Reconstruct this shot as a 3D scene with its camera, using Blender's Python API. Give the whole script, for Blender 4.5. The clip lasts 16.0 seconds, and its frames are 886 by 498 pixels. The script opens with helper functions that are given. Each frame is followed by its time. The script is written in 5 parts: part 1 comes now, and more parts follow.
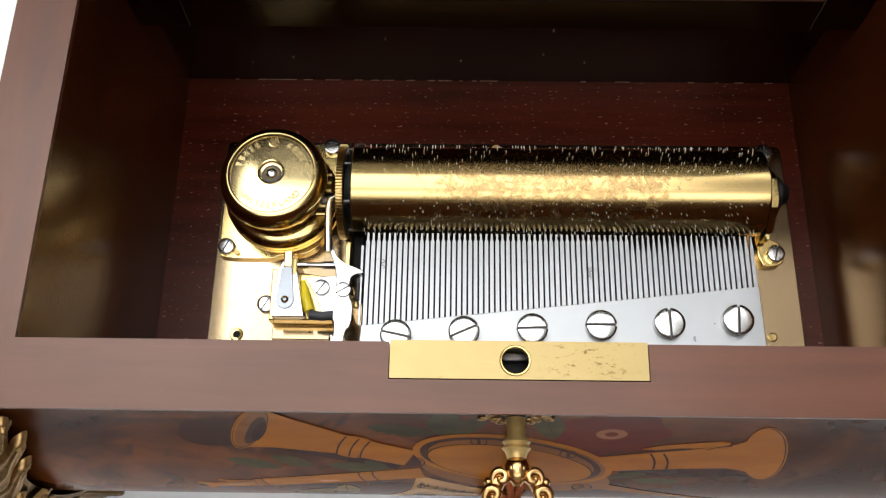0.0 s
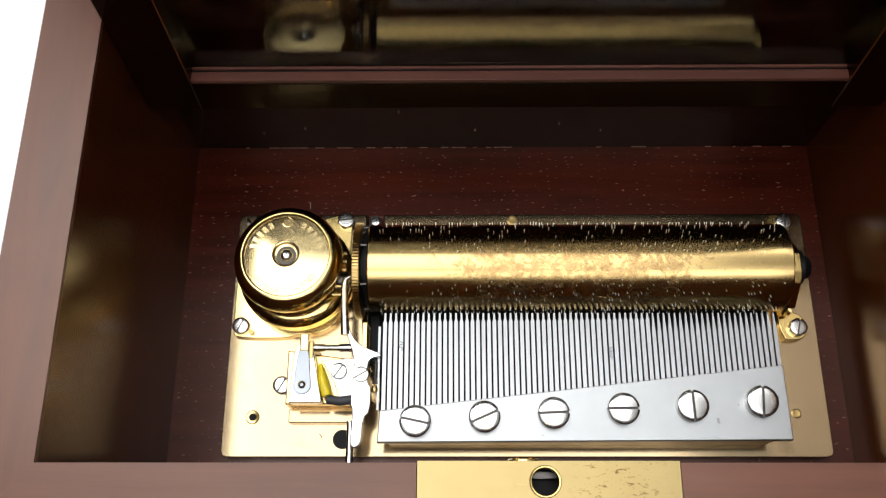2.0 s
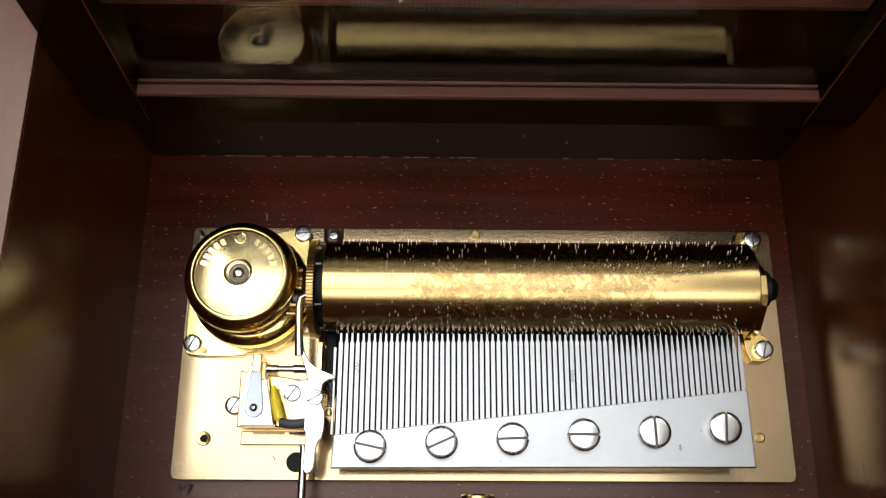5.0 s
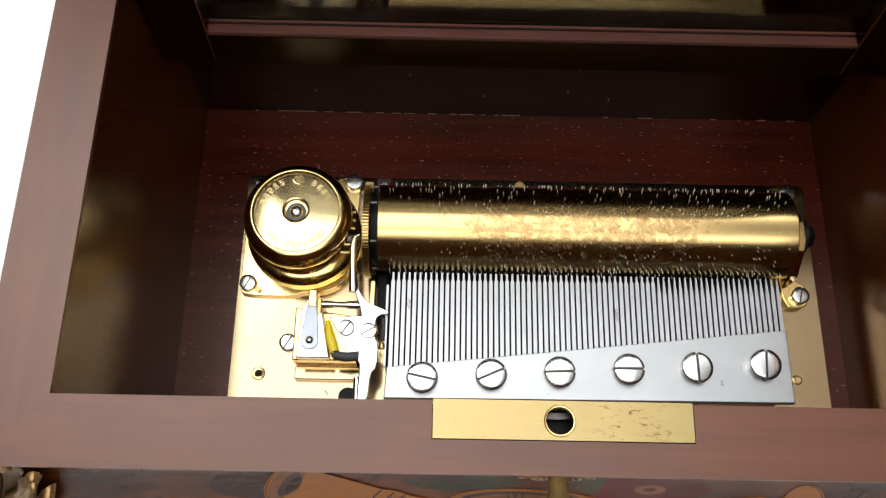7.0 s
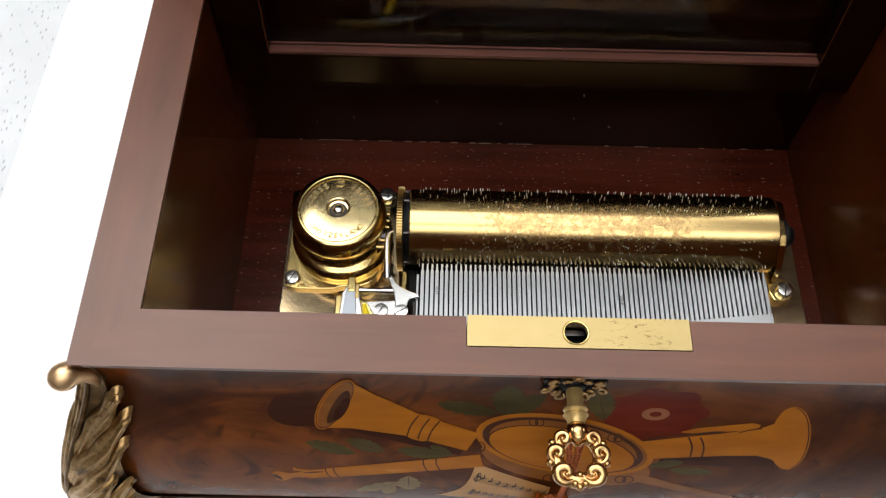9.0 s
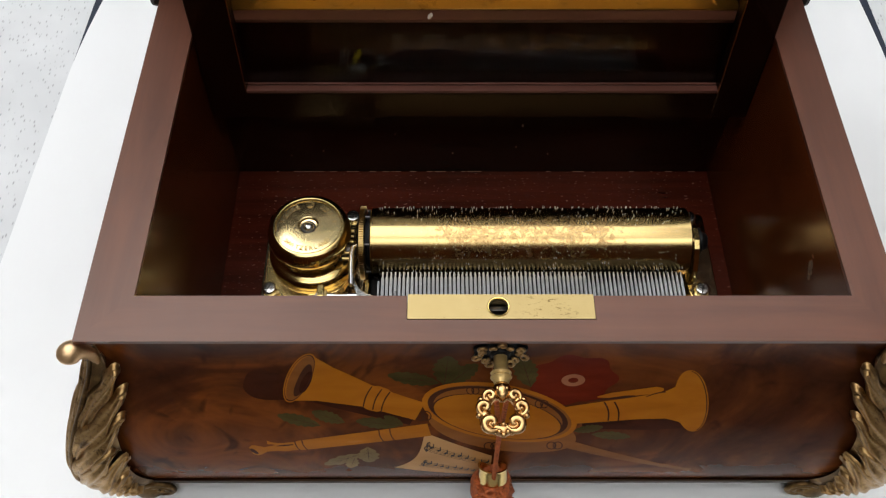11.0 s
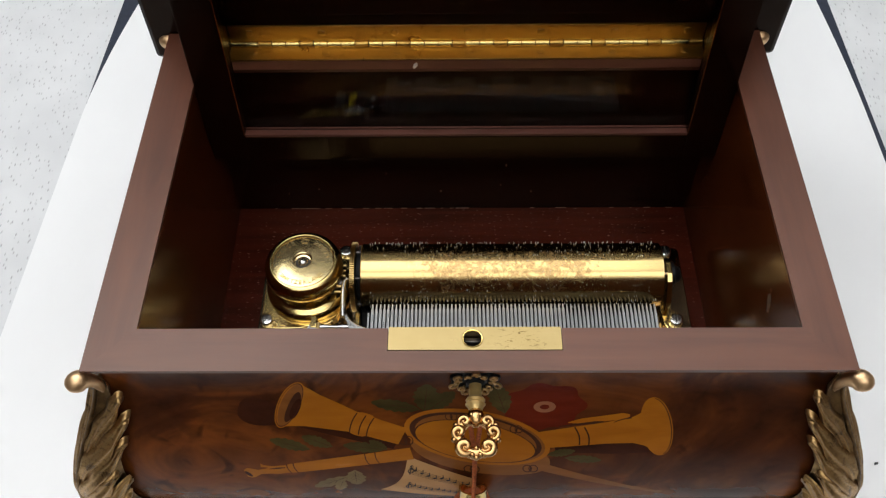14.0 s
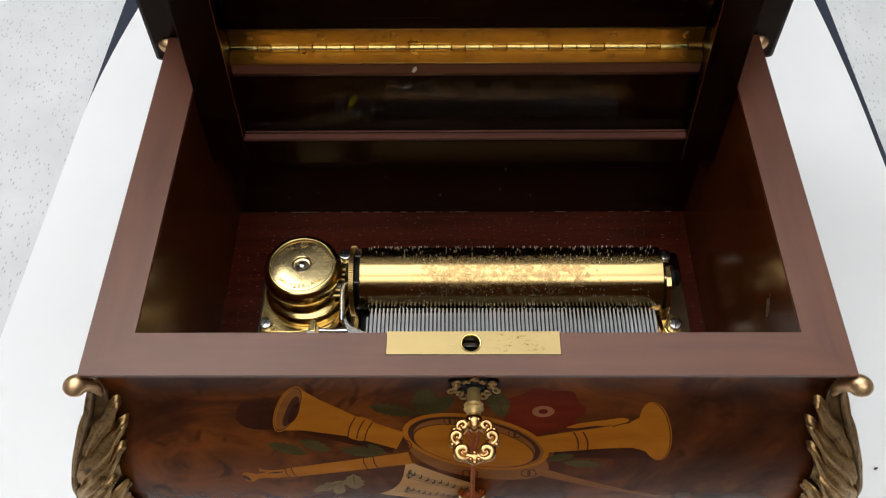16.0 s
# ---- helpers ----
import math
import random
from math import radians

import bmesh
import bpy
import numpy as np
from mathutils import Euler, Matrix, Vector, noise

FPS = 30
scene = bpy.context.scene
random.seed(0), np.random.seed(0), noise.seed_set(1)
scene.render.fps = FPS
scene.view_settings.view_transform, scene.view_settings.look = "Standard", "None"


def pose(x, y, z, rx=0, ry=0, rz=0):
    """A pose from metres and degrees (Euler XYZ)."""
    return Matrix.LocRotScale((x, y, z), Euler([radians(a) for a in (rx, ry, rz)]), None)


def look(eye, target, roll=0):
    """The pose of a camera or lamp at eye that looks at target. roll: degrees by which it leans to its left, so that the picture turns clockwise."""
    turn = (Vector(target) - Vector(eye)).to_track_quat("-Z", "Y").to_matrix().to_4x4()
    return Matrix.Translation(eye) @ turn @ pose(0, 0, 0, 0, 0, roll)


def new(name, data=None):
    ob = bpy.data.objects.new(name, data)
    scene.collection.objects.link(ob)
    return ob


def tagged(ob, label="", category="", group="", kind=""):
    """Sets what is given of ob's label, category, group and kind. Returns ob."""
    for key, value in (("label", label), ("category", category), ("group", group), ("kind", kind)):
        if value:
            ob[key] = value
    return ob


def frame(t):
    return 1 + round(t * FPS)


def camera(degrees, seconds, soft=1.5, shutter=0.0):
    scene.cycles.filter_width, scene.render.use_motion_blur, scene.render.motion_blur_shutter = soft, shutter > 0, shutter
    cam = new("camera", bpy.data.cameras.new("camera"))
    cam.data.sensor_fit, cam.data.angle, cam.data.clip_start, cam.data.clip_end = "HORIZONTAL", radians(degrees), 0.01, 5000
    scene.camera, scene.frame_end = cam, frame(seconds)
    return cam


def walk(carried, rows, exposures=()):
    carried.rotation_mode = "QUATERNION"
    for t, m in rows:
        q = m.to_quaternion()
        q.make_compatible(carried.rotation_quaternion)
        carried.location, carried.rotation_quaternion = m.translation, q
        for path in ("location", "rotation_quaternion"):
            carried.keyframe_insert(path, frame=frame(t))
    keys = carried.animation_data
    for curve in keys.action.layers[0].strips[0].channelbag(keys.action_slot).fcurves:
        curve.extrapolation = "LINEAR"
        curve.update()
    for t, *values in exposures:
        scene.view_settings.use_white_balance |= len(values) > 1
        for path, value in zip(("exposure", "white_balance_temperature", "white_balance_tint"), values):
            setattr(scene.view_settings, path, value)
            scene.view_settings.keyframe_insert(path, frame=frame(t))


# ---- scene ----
# seconds, eye (metres), then yaw, pitch and roll in degrees
cam = camera(53.00, 16.0, soft=1.25)
PATH = [
    (0, -0.01485, -0.03584, 0.33506, 2.203, -69.836, -1.470),
    (0.5, -0.01502, -0.03352, 0.33549, 2.231, -69.707, -1.571),
    (1, -0.01905, -0.02332, 0.33775, 2.229, -69.693, -2.008),
    (1.5, -0.02228, -0.01528, 0.33813, 1.864, -69.739, -1.822),
    (2, -0.02156, -0.00621, 0.34094, 1.991, -70.281, -2.012),
    (2.5, -0.02127, 0.00142, 0.34202, 0.922, -70.206, -0.916),
    (3, -0.01866, 0.00604, 0.33952, 0.635, -70.529, -0.647),
    (3.2, -0.01979, 0.00960, 0.33845, 0.157, -70.688, -0.155),
    (5.3, -0.01385, 0.01067, 0.33614, -1.713, -72.140, 2.226),
    (5.5, -0.01473, 0.00914, 0.33575, -1.136, -72.282, 1.820),
    (6, -0.02160, -0.00180, 0.33532, -1.056, -72.035, 1.893),
    (6.5, -0.02397, -0.01094, 0.33674, -0.818, -71.900, 1.841),
    (7, -0.02992, -0.02198, 0.33747, -1.002, -69.872, 2.079),
    (7.5, -0.03463, -0.04387, 0.33995, -0.804, -65.881, 2.026),
    (8, -0.03868, -0.05778, 0.34086, -0.539, -64.596, 1.876),
    (8.5, -0.03687, -0.07302, 0.34344, -0.691, -62.876, 2.049),
    (9, -0.03810, -0.08806, 0.35174, -0.273, -60.805, 1.554),
    (9.2, -0.03885, -0.09570, 0.35225, -0.392, -59.934, 1.568),
    (11.3, -0.01497, -0.13699, 0.39042, 0.022, -56.264, -0.242),
    (11.5, -0.01259, -0.13862, 0.39550, 0.303, -56.108, -0.613),
    (12, -0.01058, -0.14307, 0.39930, 0.303, -55.692, -0.732),
    (12.5, -0.01018, -0.14349, 0.40218, 0.546, -55.357, -0.866),
    (13, -0.00748, -0.14335, 0.40329, 0.911, -55.123, -1.091),
    (13.5, -0.00729, -0.14375, 0.40433, 1.201, -55.001, -1.259),
    (14, -0.00652, -0.14461, 0.40439, 1.232, -54.824, -1.199),
    (14.5, -0.00560, -0.14555, 0.40497, 1.293, -54.711, -1.185),
    (15, -0.00586, -0.14487, 0.40391, 1.375, -54.699, -1.169),
    (15.5, -0.00553, -0.14373, 0.40478, 1.450, -54.681, -1.240),
    (16, -0.00565, -0.14398, 0.40460, 1.335, -54.653, -1.208),
]


def aim(x, y, z, yaw, pitch, roll):
    a, b = radians(yaw), radians(pitch)
    way = Vector((-math.sin(a) * math.cos(b), math.cos(a) * math.cos(b), math.sin(b)))
    return look((x, y, z), Vector((x, y, z)) + way, roll)


walk(cam, [(row[0], aim(*row[1:])) for row in PATH], [(0, 0.20), (7, 0.22), (9.2, 0.28), (11.3, -0.04), (16, -0.05)])

# ---- world, lights ----
world = bpy.data.worlds.new("world")
scene.world = world
world.use_nodes = True
world.node_tree.nodes["Background"].inputs[0].default_value = (0.9, 0.95, 1.0, 1)
world.node_tree.nodes["Background"].inputs[1].default_value = 0.2

GAIN = 0.90


def area_lamp(name, place, target, sx, sy, power, colour=(1, 1, 1)):
    data = bpy.data.lights.new(name, "AREA")
    data.shape, data.size, data.size_y, data.energy, data.color = "RECTANGLE", sx, sy, power, colour
    ob = new(name, data)
    ob.matrix_world = look(place, target)
    return ob


# a pendant strip over the table, and unseen strips added to brighten the white ceiling
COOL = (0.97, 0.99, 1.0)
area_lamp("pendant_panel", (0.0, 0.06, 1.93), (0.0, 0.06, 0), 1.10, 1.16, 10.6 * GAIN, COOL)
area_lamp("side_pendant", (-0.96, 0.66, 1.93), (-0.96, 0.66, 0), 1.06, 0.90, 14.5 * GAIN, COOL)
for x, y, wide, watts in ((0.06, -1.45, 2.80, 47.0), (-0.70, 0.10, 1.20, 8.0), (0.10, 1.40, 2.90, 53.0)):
    area_lamp("ceiling_fill", (x, y, 1.95), (x, y, 3.0), wide, 0.30, watts * GAIN, COOL)


# ---- materials ----
def rgba(c):
    return (c[0], c[1], c[2], 1)


class Mat:
    """A node material with a short way to add nodes and links."""

    def __init__(self, name, rough=0.5, metal=0.0, coat=0.0, coat_rough=0.1):
        self.m = bpy.data.materials.new(name)
        self.m.use_nodes = True
        self.t = self.m.node_tree
        self.b = self.t.nodes["Principled BSDF"]
        self.set(Roughness=rough, Metallic=metal)
        if coat:
            self.b.inputs["Coat Weight"].default_value = coat
            self.b.inputs["Coat Roughness"].default_value = coat_rough
        self.co = self.node("ShaderNodeTexCoord").outputs["Object"]

    def set(self, **kw):
        for k, v in kw.items():
            self.b.inputs[k].default_value = v
        return self

    def node(self, kind, **props):
        n = self.t.nodes.new(kind)
        for k, v in props.items():
            setattr(n, k, v)
        return n

    def link(self, a, b):
        self.t.links.new(a, b)

    def mapped(self, scale=(1, 1, 1), rot=(0, 0, 0), loc=(0, 0, 0)):
        n = self.node("ShaderNodeMapping")
        n.inputs["Scale"].default_value = scale
        n.inputs["Rotation"].default_value = [radians(a) for a in rot]
        n.inputs["Location"].default_value = loc
        self.link(self.co, n.inputs["Vector"])
        return n.outputs["Vector"]

    def noise(self, scale, detail=4.0, rough=0.55, vec=None, warp=0.0):
        n = self.node("ShaderNodeTexNoise")
        n.inputs["Scale"].default_value = scale
        n.inputs["Detail"].default_value = detail
        n.inputs["Roughness"].default_value = rough
        n.inputs["Distortion"].default_value = warp
        self.link(vec if vec is not None else self.co, n.inputs["Vector"])
        return n.outputs["Fac"]

    def ramp(self, fac, *stops):
        n = self.node("ShaderNodeValToRGB")
        r = n.color_ramp
        while len(r.elements) < len(stops):
            r.elements.new(0.5)
        for e, (p, c) in zip(r.elements, stops):
            e.position = p
            e.color = rgba(c) if not isinstance(c, (int, float)) else (c, c, c, 1)
        self.link(fac, n.inputs["Fac"])
        return n.outputs["Color"]

    def mix(self, a, b, fac, kind="MIX"):
        n = self.node("ShaderNodeMix", data_type="RGBA", blend_type=kind)
        for sock, v in ((n.inputs[0], fac), (n.inputs[6], a), (n.inputs[7], b)):
            if isinstance(v, (int, float)):
                sock.default_value = v
            elif isinstance(v, tuple):
                sock.default_value = rgba(v)
            else:
                self.link(v, sock)
        return n.outputs[2]

    def colour(self, out):
        self.link(out, self.b.inputs["Base Color"])
        return self

    def rough(self, fac, lo, hi):
        n = self.node("ShaderNodeMapRange")
        n.inputs["To Min"].default_value, n.inputs["To Max"].default_value = lo, hi
        self.link(fac, n.inputs["Value"])
        self.link(n.outputs["Result"], self.b.inputs["Roughness"])
        return self

    def bump(self, fac, strength=0.2, dist=0.0005):
        n = self.node("ShaderNodeBump")
        n.inputs["Strength"].default_value, n.inputs["Distance"].default_value = strength, dist
        self.link(fac, n.inputs["Height"])
        self.link(n.outputs["Normal"], self.b.inputs["Normal"])
        return self


def wood(name, dark, light, grain=(12, 160, 160), rough=(0.25, 0.4), coat=0.5, coat_rough=0.12, flecks=0.0, spec=0.5, tint=(1, 1, 1)):
    w = Mat(name, 0.3, 0.0, coat, coat_rough)
    w.b.inputs["Specular IOR Level"].default_value = spec
    w.b.inputs["Specular Tint"].default_value = rgba(tint)
    v = w.mapped(grain)
    g = w.noise(1.0, 6, 0.6, v, 0.6)
    big = w.noise(18, 3, 0.5)
    c = w.mix(w.ramp(g, (0.32, dark), (0.68, light)), w.ramp(big, (0.3, dark), (0.75, light)), 0.45)
    if flecks:
        f = w.ramp(w.noise(1.0, 2, 0.5, w.mapped((420, 1000, 1000))), (0.66, 0.0), (0.72, flecks))
        c = w.mix(c, (0.42, 0.25, 0.2), f)
    w.colour(c).rough(g, *rough).bump(g, 0.06, 0.0003)
    return w.m


# one inner mahogany: shade painted into the back, light into sides and front
SHADED_MAHOGANY = wood("shaded_mahogany", (0.0035, 0.0008, 0.0003), (0.0100, 0.0025, 0.0007), rough=(0.14, 0.24), coat=0.0, spec=0.26, tint=(1.0, 0.54, 0.30))
LIT_MAHOGANY_Y = wood("lit_mahogany_sides", (0.034, 0.0066, 0.0014), (0.096, 0.0205, 0.0040), grain=(110, 9, 60), rough=(0.16, 0.26), coat=0.0, spec=0.50, tint=(1.0, 0.62, 0.34))
FLOOR_WOOD = wood("mahogany_base_board", (0.024, 0.0036, 0.0015), (0.070, 0.0108, 0.0044), rough=(0.17, 0.27), coat=0.0, flecks=0.30, spec=0.48, tint=(1.0, 0.74, 0.66))
RIM_WOOD = wood("satin_mahogany_rim", (0.062, 0.0180, 0.0088), (0.140, 0.0450, 0.023), grain=(10, 120, 120), rough=(0.34, 0.48), coat=0.22, coat_rough=0.22, tint=(1.0, 0.82, 0.72))
LIT_FRONT_WOOD = wood("lit_front_mahogany", (0.060, 0.018, 0.006), (0.140, 0.044, 0.014), rough=(0.2, 0.3), coat=0.0, spec=0.3)
# light on top of the ledge, painted as a paler wood
LIT_LEDGE_WOOD = wood("lit_ledge_wood", (0.065, 0.021, 0.014), (0.13, 0.046, 0.032), rough=(0.4, 0.5), coat=0.0, spec=0.3)
RIM_WOOD_Y = wood("satin_mahogany_rim_sides", (0.062, 0.0180, 0.0088), (0.140, 0.0450, 0.023), grain=(120, 10, 120), rough=(0.34, 0.48), coat=0.22, coat_rough=0.22, tint=(1.0, 0.82, 0.72))
# lid and cover frame near black: their shade is put into the colour
SHADED_LID_WOOD = wood("shaded_lid_mahogany", (0.0030, 0.0008, 0.0003), (0.0075, 0.0019, 0.0006), rough=(0.2, 0.3), coat=0.0, spec=0.12, tint=(1.0, 0.7, 0.5))


def burl():
    w = Mat("burl_walnut", 0.28, 0)
    w.b.inputs["Specular IOR Level"].default_value = 0.055
    w.b.inputs["Specular Tint"].default_value = rgba((1.0, 0.84, 0.70))
    a = w.noise(22, 4, 0.52, None, 1.5)
    b = w.noise(60, 4, 0.6, None, 0.8)
    knots = w.noise(38, 2, 0.5, None, 2.2)
    c = w.ramp(a, (0.28, (0.020, 0.0042, 0.0016)), (0.45, (0.072, 0.0170, 0.0042)), (0.60, (0.190, 0.050, 0.0080)), (0.72, (0.140, 0.030, 0.006)), (0.84, (0.045, 0.010, 0.004)))
    c = w.mix(c, (0.020, 0.0045, 0.0018), w.ramp(knots, (0.60, 0.0), (0.74, 0.7)))
    w.colour(w.mix(c, w.ramp(b, (0.3, (0.02, 0.006, 0.003)), (0.7, (0.14, 0.047, 0.014))), 0.2)).rough(b, 0.20, 0.30).bump(a, 0.008, 0.0002)
    return w.m


BURL = burl()


def inlay(name, lo, hi, scale=90):
    w = Mat(name, 0.3, 0)
    w.b.inputs["Specular IOR Level"].default_value = 0.055
    w.b.inputs["Specular Tint"].default_value = rgba((1.0, 0.84, 0.70))
    n = w.noise(1.0, 4, 0.6, w.mapped((scale * 0.35, scale, scale)), 0.4)
    w.colour(w.ramp(n, (0.3, lo), (0.72, hi))).rough(n, 0.20, 0.30)
    return w.m


INLAY_GOLD = inlay("maple_inlay", (0.30, 0.092, 0.006), (0.41, 0.140, 0.010))
INLAY_TAN = inlay("tan_inlay", (0.17, 0.055, 0.012), (0.25, 0.09, 0.02))
INLAY_BROWN = inlay("brown_line_inlay", (0.045, 0.015, 0.008), (0.07, 0.025, 0.012))
INLAY_GREEN = inlay("green_dyed_inlay", (0.034, 0.026, 0.007), (0.085, 0.064, 0.019))
INLAY_OLIVE = inlay("olive_inlay", (0.15, 0.095, 0.035), (0.23, 0.15, 0.06))
INLAY_DARK = inlay("dark_walnut_inlay", (0.026, 0.0065, 0.003), (0.055, 0.014, 0.0055))
INLAY_RED = inlay("red_dyed_inlay", (0.085, 0.0085, 0.0030), (0.145, 0.018, 0.006))
INLAY_PALE = inlay("pale_sycamore_inlay", (0.42, 0.21, 0.075), (0.52, 0.28, 0.11))
INLAY_PINK = inlay("pink_inlay", (0.24, 0.085, 0.04), (0.3, 0.12, 0.06))


def brass(name, col=(0.84, 0.63, 0.27), rough=(0.08, 0.16), brush=None, stain=0.0, stain_col=(0.36, 0.22, 0.08), relief=0.0):
    w = Mat(name, rough[0], 1.0)
    n = w.noise(60, 4, 0.6)
    fine = w.noise(1.0, 3, 0.6, w.mapped(brush)) if brush else w.noise(900, 2, 0.5)
    c = w.mix(col, tuple(v * 0.82 for v in col), n)
    if stain:
        s = w.ramp(w.noise(140, 5, 0.7, None, 0.5), (0.56, 0.0), (0.66, stain))
        c = w.mix(c, stain_col, s)
    w.colour(c).rough(fine if brush else n, *rough)
    if relief:
        w.colour(w.mix(c, stain_col, w.ramp(w.noise(520, 4, 0.7, None, 0.4), (0.50, 0.0), (0.62, min(0.85, relief * 1.0)))))
        w.bump(w.noise(330, 6, 0.7), relief, 0.0005)
    else:
        w.bump(fine, 0.10 if brush else 0.02, 0.00006)
    return w.m


BRASS = brass("polished_brass", (0.88, 0.65, 0.26), rough=(0.13, 0.21))
BRASS_DISC = brass("polished_brass_disc", (0.92, 0.72, 0.36), rough=(0.17, 0.24))
BRASS_PLATE = brass("brushed_brass_plate", (0.46, 0.345, 0.205), rough=(0.09, 0.15), brush=(40, 2600, 2600), stain=0.35, stain_col=(0.44, 0.29, 0.13))
BRASS_GEAR = brass("gear_brass", (0.50, 0.35, 0.14), rough=(0.24, 0.36))
BRASS_OLD = brass("aged_hinge_brass", (0.56, 0.33, 0.085), rough=(0.22, 0.38), stain=0.55, stain_col=(0.27, 0.135, 0.035))
BRASS_SHINY = brass("hinge_knuckle_brass", (0.78, 0.56, 0.2), rough=(0.16, 0.26))
GILT = brass("gilded_key_metal", (0.62, 0.365, 0.15), rough=(0.13, 0.22), stain=0.35, stain_col=(0.30, 0.15, 0.05))


def worn_plate():
    """Lock plate: brushed brass with dark pits and rubbed scratches towards one end."""
    w = Mat("lock_plate_brass", 0.26, 1.0)
    n = w.noise(60, 4, 0.6)
    fine = w.noise(1.0, 3, 0.6, w.mapped((60, 1800, 1800)))
    c = w.mix((0.33, 0.25, 0.115), (0.26, 0.19, 0.080), n)
    sep = w.node("ShaderNodeSeparateXYZ")
    w.link(w.co, sep.inputs[0])
    end = w.ramp(sep.outputs["X"], (0.006, 0.0), (0.012, 1.0), (0.024, 1.0), (0.029, 0.0))
    marks = w.ramp(w.noise(1.0, 5, 0.75, w.mapped((420, 900, 500)), 0.6), (0.56, 0.0), (0.62, 0.85))
    few = w.ramp(w.noise(1.0, 3, 0.6, w.mapped((260, 700, 500))), (0.70, 0.0), (0.74, 0.6))
    c = w.mix(c, (0.10, 0.062, 0.022), w.mix(few, marks, end))
    w.colour(c).rough(fine, 0.24, 0.36).bump(fine, 0.10, 0.00006)
    return w.m


BRASS_LOCK = worn_plate()


def cylinder_brass():
    """Turned brass, clean at the ends, with blotches of dull tarnish gathered along the middle."""
    w = Mat("tarnished_cylinder_brass", 0.27, 1.0)
    lines = w.noise(1.0, 2, 0.5, w.mapped((5, 1300, 1300)))
    base = w.mix((0.66, 0.475, 0.205), (0.53, 0.365, 0.145), lines)
    sep = w.node("ShaderNodeSeparateXYZ")
    w.link(w.co, sep.inputs[0])
    shift = w.node("ShaderNodeMath", operation="SUBTRACT")
    shift.inputs[1].default_value = 0.018
    absx = w.node("ShaderNodeMath", operation="ABSOLUTE")
    span = w.node("ShaderNodeMapRange", interpolation_type="SMOOTHSTEP")
    for k, v in (("From Min", 0.070), ("From Max", 0.020), ("To Min", -0.16), ("To Max", 0.05)):
        span.inputs[k].default_value = v
    w.link(sep.outputs["X"], shift.inputs[0])
    w.link(shift.outputs[0], absx.inputs[0])
    w.link(absx.outputs[0], span.inputs["Value"])
    # tarnish is painted only on the upper front, where the highlight reveals it
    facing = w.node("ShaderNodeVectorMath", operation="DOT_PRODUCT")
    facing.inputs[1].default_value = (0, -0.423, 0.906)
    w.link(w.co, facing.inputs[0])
    highlight_belt = w.node("ShaderNodeMapRange", interpolation_type="SMOOTHSTEP")
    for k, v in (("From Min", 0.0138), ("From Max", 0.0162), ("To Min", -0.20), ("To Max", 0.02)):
        highlight_belt.inputs[k].default_value = v
    w.link(facing.outputs["Value"], highlight_belt.inputs["Value"])
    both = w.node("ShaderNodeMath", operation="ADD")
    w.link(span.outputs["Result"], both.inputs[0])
    w.link(highlight_belt.outputs["Result"], both.inputs[1])
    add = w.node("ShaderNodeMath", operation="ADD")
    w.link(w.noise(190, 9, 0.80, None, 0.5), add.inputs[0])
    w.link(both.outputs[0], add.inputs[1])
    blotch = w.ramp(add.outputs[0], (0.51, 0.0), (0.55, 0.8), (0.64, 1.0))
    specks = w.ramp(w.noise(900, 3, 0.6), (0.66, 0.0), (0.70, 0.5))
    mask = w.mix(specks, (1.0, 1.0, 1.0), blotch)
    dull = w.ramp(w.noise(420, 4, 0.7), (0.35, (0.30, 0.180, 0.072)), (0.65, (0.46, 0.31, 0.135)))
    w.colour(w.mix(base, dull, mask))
    rr = w.node("ShaderNodeMapRange")
    rr.inputs["To Min"].default_value, rr.inputs["To Max"].default_value = 0.18, 0.28
    w.link(mask, rr.inputs["Value"])
    w.link(rr.outputs["Result"], w.b.inputs["Roughness"])
    w.bump(lines, 0.12, 0.00005)
    return w.m


CYL_BRASS = cylinder_brass()


def steel(name, col, rough=(0.18, 0.3), brush=None):
    return brass(name, col, rough, brush)


STEEL = steel("polished_steel", (0.66, 0.65, 0.63), (0.13, 0.24))
BLUED = steel("grey_tempered_steel", (0.34, 0.36, 0.39), (0.34, 0.46))
NICKEL = steel("nickel_plate", (0.72, 0.71, 0.69), (0.16, 0.28))
COMB_STEEL = steel("ground_comb_steel", (0.41, 0.415, 0.42), (0.28, 0.42), (2200, 60, 2200))
DARK_STEEL = steel("dark_steel", (0.10, 0.09, 0.085), (0.28, 0.4))


def plain(name, col, rough=0.5, var=0.15, scale=60, metal=0.0, bump=0.0, coat=0.0):
    w = Mat(name, rough, metal, coat)
    n = w.noise(scale, 4, 0.6)
    w.colour(w.ramp(n, (0.3, tuple(c * (1 - var) for c in col)), (0.7, tuple(min(1, c * (1 + var)) for c in col))))
    if bump:
        w.bump(n, bump, 0.0008)
    return w.m


def bronze():
    w = Mat("antique_gilt_bronze", 0.35, 1.0)
    n = w.noise(130, 5, 0.65)
    big = w.noise(35, 3, 0.5)
    c = w.ramp(n, (0.30, (0.060, 0.034, 0.013)), (0.50, (0.17, 0.100, 0.040)), (0.68, (0.34, 0.215, 0.085)))
    w.colour(w.mix(c, (0.20, 0.12, 0.055), w.ramp(big, (0.45, 0.0), (0.75, 0.6)))).rough(n, 0.34, 0.5).bump(n, 0.2, 0.0006)
    return w.m


